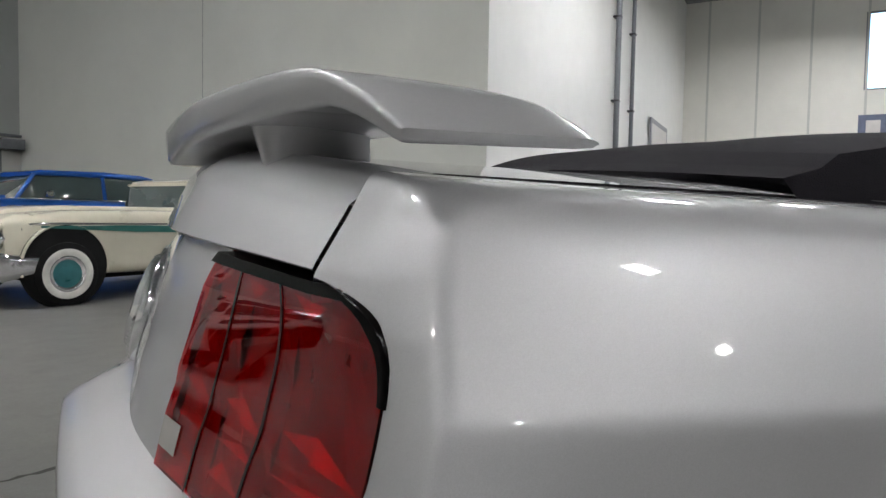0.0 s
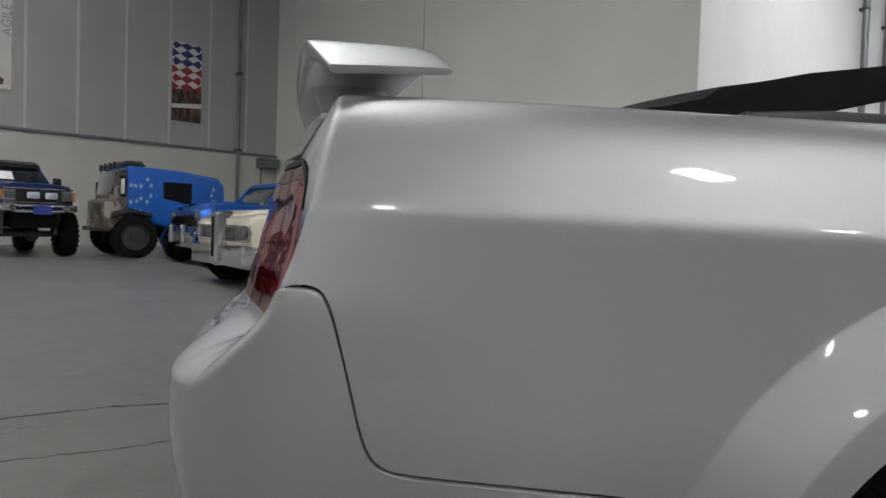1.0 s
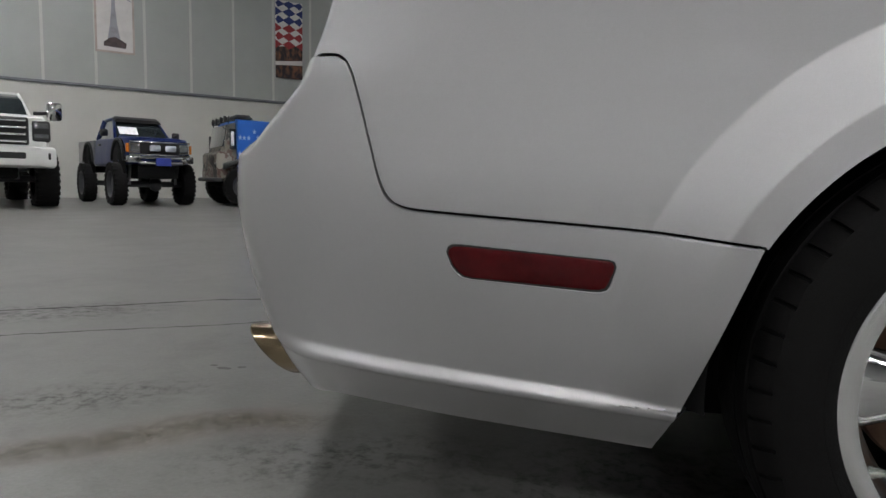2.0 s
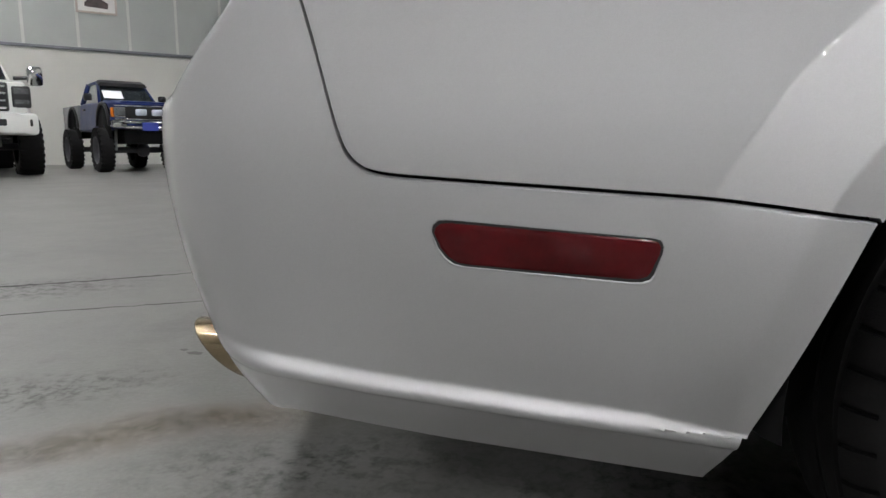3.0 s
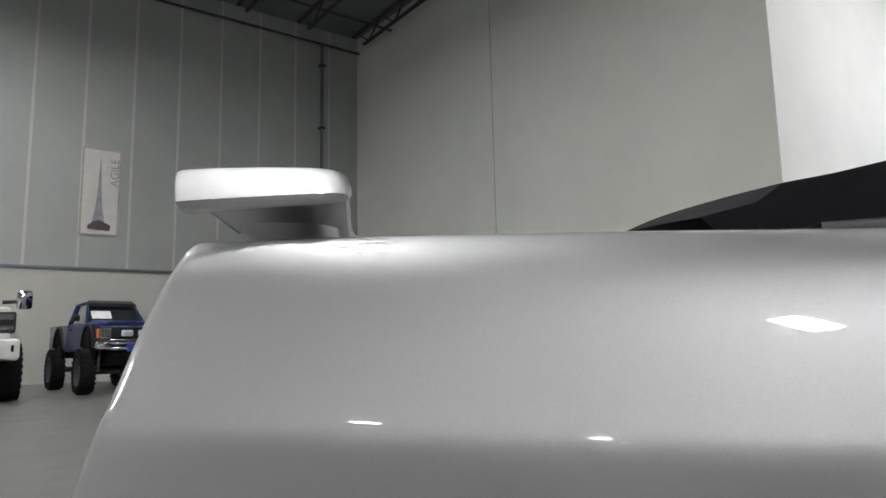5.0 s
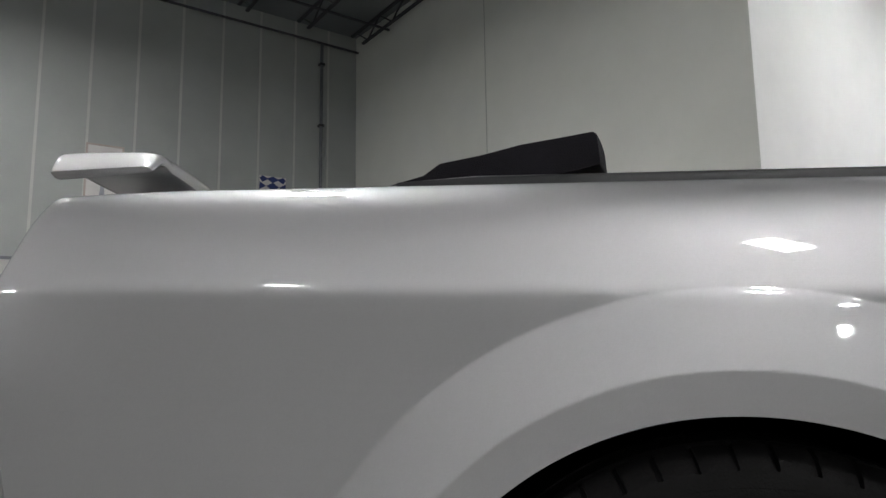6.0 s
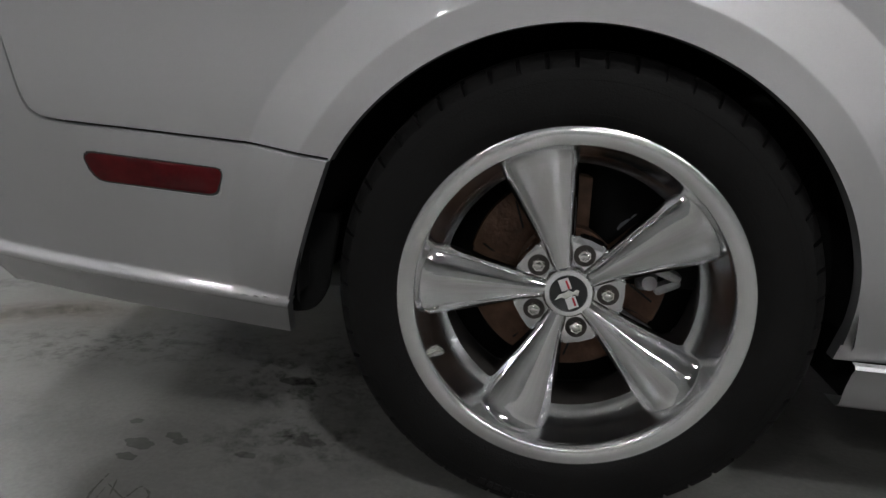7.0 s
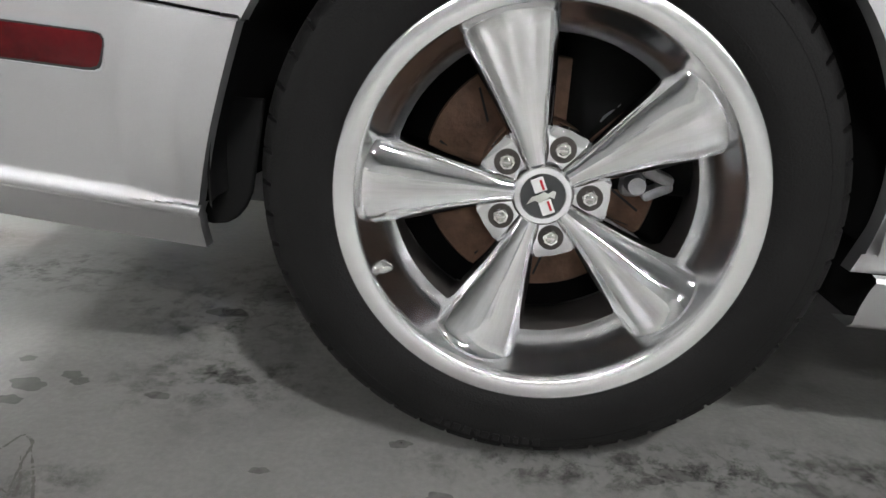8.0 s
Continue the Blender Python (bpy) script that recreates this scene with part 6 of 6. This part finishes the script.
        part("sun_visor", hull_bm([(cab0 - 0.22, w - 0.16, w - 0.20, top - 0.10, top - 0.03, 0.02), (cab0 - 0.44, w - 0.17, w - 0.21, top - 0.03, top + 0.035, 0.02)]), TRIM, c, "black windscreen visor", sharp=45)
        for s in (-1, 1):
            part("lamp_surround", box_bm((nose - 0.02, s * 0.53 - 0.13, z0 + 0.245), (nose + 0.012, s * 0.53 + 0.13, z0 + 0.455), 0.01), BRIGHT, c, "chrome headlamp surround", smooth=False)
            part("bumper_end", hull_bm([(nose + 0.10, 0.14, 0.14, z0 + 0.06, z0 + 0.20, 0.03), (nose - 0.10, 0.15, 0.15, z0 + 0.06, z0 + 0.20, 0.03)]), BRIGHT, c, "chrome bumper end").location = (0, s * 0.58, 0)
    else:
        part("grille", box_bm((nose - 0.02, -0.62, z0 + 0.30), (nose + 0.02, 0.62, z0 + 0.76), 0.03), TRIM, c, smooth=False)
        for k in range(4):
            part("grille_bar", hull_bm([(nose + 0.06, 0.56, 0.56, z0 + 0.345 + 0.115 * k, z0 + 0.375 + 0.115 * k, 0.01), (nose + 0.01, 0.60, 0.60, z0 + 0.335 + 0.115 * k, z0 + 0.385 + 0.115 * k, 0.01)]), BRIGHT, c, "chrome grille bar")
        part("bumper", hull_bm([(nose + 0.22, 0.80, 0.80, z0 - 0.04, z0 + 0.26, 0.08), (nose + 0.10, 1.0, 1.0, z0 - 0.08, z0 + 0.28, 0.08), (nose - 0.15, 1.02, 1.02, z0 - 0.06, z0 + 0.27, 0.08)]), paint, c, "deep white bumper", sharp=45)
        part("bumper_intake", box_bm((nose + 0.19, -0.55, z0 + 0.06), (nose + 0.225, 0.55, z0 + 0.18), 0.02), TRIM, c, smooth=False)
        for s in (-1, 1):
            part("headlamp", box_bm((nose - 0.12, s * 0.80 - 0.14, z0 + 0.36), (nose + 0.02, s * 0.80 + 0.14, z0 + 0.72), 0.04), TRIM, c, "tall black headlamp housing")
            part("headlamp_lens", box_bm((nose + 0.0, s * 0.80 - 0.11, z0 + 0.58), (nose + 0.03, s * 0.80 + 0.11, z0 + 0.68), 0.02), LAMP_GLASS, c, "clear upper lamp")
            part("headlamp_lens", box_bm((nose + 0.0, s * 0.80 - 0.11, z0 + 0.42), (nose + 0.03, s * 0.80 + 0.11, z0 + 0.50), 0.02), LAMP_GLASS, c, "clear lower lamp")
            part("fog_lamp", box_bm((nose + 0.13, s * 0.84 - 0.10, z0 + 0.06), (nose + 0.18, s * 0.84 + 0.07, z0 + 0.18), 0.02), TRIM, c)
            arm = part("mirror_arm", tube_bm([(cab0 + 0.0, s * (w - 0.02), belt + 0.10), (cab0 - 0.02, s * (w + 0.22), belt + 0.12)], 0.035, 8), TRIM, c)
            moved = part("mirror", hull_bm([(0.09, 0.12, 0.12, 0.0, 0.34, 0.06), (-0.06, 0.12, 0.12, 0.0, 0.34, 0.06)]), BRIGHT, c, "large chrome towing mirror")
            moved.location = (cab0 - 0.02, s * (w + 0.32), belt - 0.02)
            part("step", box_bm((cab1, s * (w - 0.02) - 0.08, z0 - 0.12), (cab0, s * (w - 0.02) + 0.08, z0 - 0.06), 0.02), TRIM, c)
    return c


navy_pickup = pickup("lifted navy blue old pickup truck with chrome tube bumper", NAVY, GREY_PAINT, 0.82, False)
place(navy_pickup, -8.78, 11.58, 129, 0.87, 0.97)
big_white = pickup("large lifted white pickup truck with chrome grille", WHITE_PAINT, WHITE_PAINT, 0.77, True)
place(big_white, -10.46, 9.21, 131)


def star_bm(r, y):
    pts = [(r * (1 if k % 2 == 0 else 0.42) * math.sin(math.pi * k / 5), r * (1 if k % 2 == 0 else 0.42) * math.cos(math.pi * k / 5)) for k in range(10)]
    return prism_bm(pts, y - 0.004, y, "y")


def expedition_truck():
    """A flat-fronted off-road van heading to +x, its front axle at x = 0."""
    c = tagged(new("off_road_van"), "camouflaged off-road van with a starry blue wrapped side", "van")
    w, z0, z1 = 0.88, 0.62, 2.02
    part("cab", hull_bm([(0.74, w - 0.14, w - 0.20, z0 + 0.04, 1.22, 0.05), (0.68, w - 0.10, w - 0.14, z0, 1.27, 0.05), (0.53, w - 0.04, w - 0.10, z0 - 0.04, 1.30, 0.05), (0.50, w - 0.04, w - 0.12, z0 - 0.04, 1.42, 0.05), (0.42, w - 0.04, w - 0.14, z0 - 0.04, z1 - 0.12, 0.06), (0.20, w - 0.02, w - 0.12, z0 - 0.02, z1 - 0.06, 0.06)]), CAMO, c, sharp=40)
    for s in (-1, 1):
        part("front_fender", hull_bm([(0.60, 0.12, 0.12, 0.86, 1.00, 0.04), (0.20, 0.13, 0.13, 0.98, 1.10, 0.04), (-0.42, 0.13, 0.13, 0.90, 1.00, 0.04)]), TRIM, c, "black wheel arch flare").location = (0, s * (w - 0.02), 0)
    part("box_body", hull_bm([(0.19, w + 0.01, w - 0.02, z0 + 0.20, z1, 0.06), (-0.30, w + 0.01, w - 0.02, z0 + 0.16, z1, 0.06), (-1.2, w + 0.01, w - 0.02, z0 + 0.02, z1 - 0.03, 0.06), (-2.35, w + 0.01, w - 0.04, z0 + 0.05, z1 - 0.14, 0.08), (-2.55, w - 0.03, w - 0.10, z0 + 0.10, z1 - 0.26, 0.10)]), WRAP_BLUE, c, sharp=45)
    part("windscreen", box_bm((0.0, -0.66, 0.0), (0.02, 0.66, 0.50), 0.01, pose(0.505, 0, 1.40, 0, -9, 0)), GLASS_DARK, c, "dark windscreen")
    for s in (-1, 1):
        part("side_window", box_bm((-1.55, s * (w - 0.02) - 0.012, 1.24), (-0.75, s * (w - 0.02) + 0.016, 1.72), 0.01), LINER, c, "dark open side window", smooth=False)
        part("door_window", box_bm((0.22, s * (w - 0.065) - 0.012, 1.34), (0.40, s * (w - 0.065) + 0.014, 1.80), 0.02), GLASS_DARK, c)
        rnd = random.Random(5)
        for k in range(15):
            x, z = 0.10 - 0.12 * (k % 5) + rnd.uniform(-0.04, 0.04), 0.95 + 0.36 * (k // 5) + rnd.uniform(-0.1, 0.1)
            ob = part("star", star_bm(0.065, 0), STAR_WHITE, c, "white star", smooth=False)
            ob.location = (x, s * (w + 0.012) + (0.004 if s > 0 else 0), z)
        for k in range(5):
            ob = part("star", star_bm(0.06, 0), STAR_WHITE, c, "white star", smooth=False)
            ob.location = (-2.18 + 0.06 * (k % 2), s * (w + 0.012) + (0.004 if s > 0 else 0), 1.05 + 0.14 * k)
        moved = part("headlamp", lathe_bm([(0.0, 0.04), (0.08, 0.03), (0.10, 0.0), (0.11, -0.05)], 24, axis="x"), LAMP_GLASS, c, "round headlamp")
        moved.location = (0.72, s * 0.58, 0.95)
        part("mirror", box_bm((0.36, s * (w + 0.16) - 0.07, 1.40), (0.42, s * (w + 0.16) + 0.07, 1.72), 0.02), PAPER if s > 0 else TRIM, c, "pale square mirror")
        for x in (0.0, -2.0):
            road_wheel(c, x, s * (w - 0.06), 0.42, 0.26, "dark")
    for x in (0.0, -2.0):
        part("axle", tube_bm([(x, -w, 0.44), (x, w, 0.44)], 0.06, 10), DARK_STEEL, c)
    part("chassis", box_bm((-2.4, -0.5, 0.46), (0.6, 0.5, 0.66), 0.02), LINER, c, smooth=False)
    part("front_bumper", tube_bm([(0.66, -0.86, 0.62), (0.84, -0.7, 0.62), (0.84, 0.7, 0.62), (0.66, 0.86, 0.62)], 0.05, 10), DARK_STEEL, c)
    rack = part("roof_rack", tube_bm([(0.42, -0.7, 1.98), (0.42, 0.7, 1.98), (-0.3, 0.72, 2.06), (-0.3, -0.72, 2.06), (0.42, -0.7, 1.98)], 0.02, 8), TRIM, c, "black roof rack")
    for y in (-0.55, -0.2, 0.2, 0.55):
        moved = part("rack_lamp", lathe_bm([(0.0, 0.03), (0.075, 0.02), (0.085, 0.0), (0.06, -0.07)], 20, axis="x"), TRIM, c, "round rack lamp")
        moved.location = (0.45, y, 2.03)
    for y in (-0.7, 0.7):
        for x in (0.38, -0.26):
            part("rack_post", tube_bm([(x, y, 1.92), (x, y, 2.1)], 0.015, 6), TRIM, c)
    part("rolled_load", hull_bm([(0.1, 0.6, 0.6, 2.02, 2.16, 0.06), (-0.28, 0.62, 0.62, 2.02, 2.16, 0.06)]), TRIM, c, "dark rolled load")
    # a short, low body
    for ob in c.children:
        if ob.data is not None:
            ob.data.transform(Matrix.Diagonal((0.70, 1, 0.89, 1)))
            ob.location.z *= 0.89
        ob.location.x *= 0.70
    return c


van = expedition_truck()
place(van, -7.55, 12.75, -131)


# ---- marks on the floor ----
def floor_crack(points, width, seed):
    """A thin ragged filled crack along points."""
    rnd = random.Random(seed)
    pts = []
    for (x0, y0), (x1, y1) in zip(points, points[1:]):
        n = max(2, int(math.hypot(x1 - x0, y1 - y0) / 0.03))
        for i in range(n):
            t = i / n
            pts.append((x0 + (x1 - x0) * t + rnd.uniform(-0.008, 0.008), y0 + (y1 - y0) * t + rnd.uniform(-0.008, 0.008)))
    P = []
    for i, (x, y) in enumerate(pts):
        w = width * rnd.uniform(0.3, 1.0)
        P.append([(x - 0.4 * w, y + 0.9 * w, 0.0025), (x + 0.4 * w, y - 0.9 * w, 0.0025)])
    ob = link_mesh("floor_crack", grid_bm(np.array(P)), CRACK, False)
    return tagged(ob, "dark ragged filled crack in the concrete", kind="structure")


floor_crack([(-4.6, 0.55), (-3.4, 1.22), (-2.9, 1.52), (-2.64, 1.69), (-2.45, 1.80), (-2.30, 1.91), (-2.1, 2.04), (-1.90, 2.12), (-1.4, 2.42), (-0.6, 2.95), (0.6, 3.9)], 0.018, 3)
floor_crack([(-3.2, 0.75), (-2.40, 1.24), (-2.06, 1.42), (-1.86, 1.53), (-1.70, 1.63), (-1.2, 1.95)], 0.009, 4)


def oil_mark(x, y, r, seed):
    """A dried dark drip, an uneven thin disc."""
    rnd = random.Random(seed)
    bm = bmesh.new()
    n = 32
    ring = []
    for k in range(n):
        a = 2 * math.pi * k / n
        q = r * (0.85 + 0.12 * math.sin(2 * a + seed) + 0.09 * math.sin(5 * a + 2 * seed) + rnd.uniform(-0.05, 0.05))
        ring.append(bm.verts.new((x + q * math.cos(a) * 1.3, y + q * math.sin(a) * 0.8, 0.002)))
    bm.faces.new(ring)
    ob = link_mesh("oil_stain", bm, STAIN, False)
    return tagged(ob, "small dark dried oil stain on the concrete", kind="structure")


STAIN = mat("dried_oil", (0.085, 0.083, 0.078), 0.42, vary=0.5, scale=60, rvary=0.4)
for i, (x, y, r) in enumerate([(-0.406, 0.135, 0.022), (-0.494, 0.076, 0.015), (-0.68, 0.073, 0.024), (-0.618, 0.093, 0.014), (-0.728, 0.139, 0.012), (-0.148, 0.022, 0.013), (-0.302, -0.056, 0.010), (0.193, 0.017, 0.02), (-0.677, 0.033, 0.016), (-0.638, 0.107, 0.015), (-0.089, -0.073, 0.017), (0.134, 0.038, 0.018), (0.16, 0.0, 0.012), (-0.51, 0.354, 0.03), (-1.526, 0.998, 0.02), (-1.57, 1.02, 0.012), (-1.48, 1.02, 0.014)]):
    oil_mark(x, y, r, 20 + i)


def dirt_mat(name, color, low=0.47, high=0.75):
    """A soft smear of dark dirt that fades out to its rim."""
    m = mat(name, color, 0.30, vary=0.3, scale=30, spec=0.55)
    nt = m.node_tree
    b = nt.nodes["Principled BSDF"]
    tc = nt.nodes.new("ShaderNodeTexCoord")
    ln = nt.nodes.new("ShaderNodeVectorMath")
    ln.operation = "LENGTH"
    nt.links.new(tc.outputs["Object"], ln.inputs[0])
    fall = nt.nodes.new("ShaderNodeMapRange")
    fall.inputs[1].default_value, fall.inputs[2].default_value = 0.15, 1.0
    fall.inputs[3].default_value, fall.inputs[4].default_value = 1.0, 0.0
    nt.links.new(ln.outputs["Value"], fall.inputs[0])
    geo = nt.nodes.new("ShaderNodeNewGeometry")
    n = nt.nodes.new("ShaderNodeTexNoise")
    n.inputs["Scale"].default_value, n.inputs["Detail"].default_value, n.inputs["Roughness"].default_value = 24, 12, 0.75
    nt.links.new(geo.outputs["Position"], n.inputs["Vector"])
    spread = nt.nodes.new("ShaderNodeMapRange")
    spread.inputs[1].default_value, spread.inputs[2].default_value = low, high
    nt.links.new(n.outputs["Fac"], spread.inputs[0])
    mul = nt.nodes.new("ShaderNodeMath")
    mul.operation = "MULTIPLY"
    nt.links.new(fall.outputs[0], mul.inputs[0])
    nt.links.new(spread.outputs[0], mul.inputs[1])
    nt.links.new(mul.outputs[0], b.inputs["Alpha"])
    return m


DIRT = dirt_mat("tyre_dirt", (0.026, 0.024, 0.020))
RUSTY = dirt_mat("rusty_water", (0.19, 0.115, 0.045), 0.30, 1.0)
DIRT_AT = [(0.20, 0.02, 0.26, 0.07, -4), (0.02, 0.0, 0.22, 0.06, 3), (-0.42, 0.13, 0.24, 0.12, 10), (-0.52, 0.34, 0.30, 0.14, -12), (-0.53, -0.12, 0.09, 0.06, 35), (-0.97, 0.45, 0.40, 0.16, 15), (-0.30, 0.50, 0.45, 0.22, 0), (-1.75, 0.66, 0.40, 0.16, 30), (-2.6, 1.6, 0.6, 0.25, 30), (0.40, 0.05, 0.30, 0.10, 5)]


def dirt_patch(x, y, rx, ry, turn=0, material=DIRT, z=0.0032, label="soft dark dirt smear on the concrete floor"):
    bm = bmesh.new()
    bmesh.ops.create_circle(bm, cap_ends=True, segments=24, radius=1.0)
    ob = link_mesh("floor_dirt", bm, material, False)
    ob.matrix_basis = pose(x, y, z, 0, 0, turn) @ Matrix.Diagonal((rx, ry, 1, 1))
    return tagged(ob, label, kind="structure")


for x, y, rx, ry, turn in DIRT_AT:
    dirt_patch(x, y, rx, ry, turn)
for x, y, rx, ry, turn in ((-1.42, 0.50, 0.34, 0.10, 40), (-1.22, 0.62, 0.26, 0.08, 10), (-1.60, 0.36, 0.22, 0.08, 30)):
    dirt_patch(x, y, rx, ry, turn, RUSTY, 0.0014, "faint yellow-brown water stain on the concrete floor")


def rubber_smear(points, width, seed):
    """A thin scuffed line of dark rubber, rubbed away in places."""
    rnd = random.Random(seed)
    f = [spline(range(len(points)), [p[i] for p in points]) for i in (0, 1)]
    n = 14 * (len(points) - 1)
    bm = bmesh.new()
    last = None
    for k in range(n + 1):
        u = (len(points) - 1) * k / n
        x, y = float(f[0](u)), float(f[1](u))
        dx, dy = float(f[0](u + 0.01)) - x, float(f[1](u + 0.01)) - y
        q = math.hypot(dx, dy) or 1.0
        w = width * rnd.uniform(0.35, 1.0) * math.sin(math.pi * (0.06 + 0.9 * k / n)) ** 0.5
        pair = [bm.verts.new((x - w * dy / q, y + w * dx / q, 0.0036)), bm.verts.new((x + w * dy / q, y - w * dx / q, 0.0036))]
        if last and rnd.random() > 0.12:
            bm.faces.new((last[0], last[1], pair[1], pair[0]))
        last = pair
    ob = link_mesh("rubber_smear", bm, SMEAR, False)
    return tagged(ob, "thin dark rubber scuff on the concrete", kind="structure")


SMEAR = mat("rubbed_rubber", (0.082, 0.077, 0.070), 0.45, vary=0.5, scale=90, rvary=0.4)
SMEAR_AT = [[(-0.672, -0.015), (-0.667, -0.065), (-0.636, -0.118), (-0.59, -0.154), (-0.595, -0.129), (-0.621, -0.09)],
            [(-0.650, -0.03), (-0.628, -0.085), (-0.598, -0.129), (-0.573, -0.153), (-0.571, -0.186), (-0.578, -0.191)],
            [(-0.655, -0.05), (-0.645, -0.10), (-0.61, -0.15), (-0.575, -0.165)],
            [(-0.656, -0.042), (-0.613, -0.069), (-0.605, -0.039), (-0.585, -0.05), (-0.571, -0.087), (-0.55, -0.138)],
            [(-0.578, -0.062), (-0.539, -0.112), (-0.511, -0.153), (-0.479, -0.193)],
            [(-0.585, -0.07), (-0.55, -0.12), (-0.53, -0.16), (-0.50, -0.18)],
            [(-0.60, -0.086), (-0.575, -0.125), (-0.55, -0.138)]]
for i, line in enumerate(SMEAR_AT):
    rubber_smear(line, 0.0036 if i < 2 else 0.0026, 40 + i)
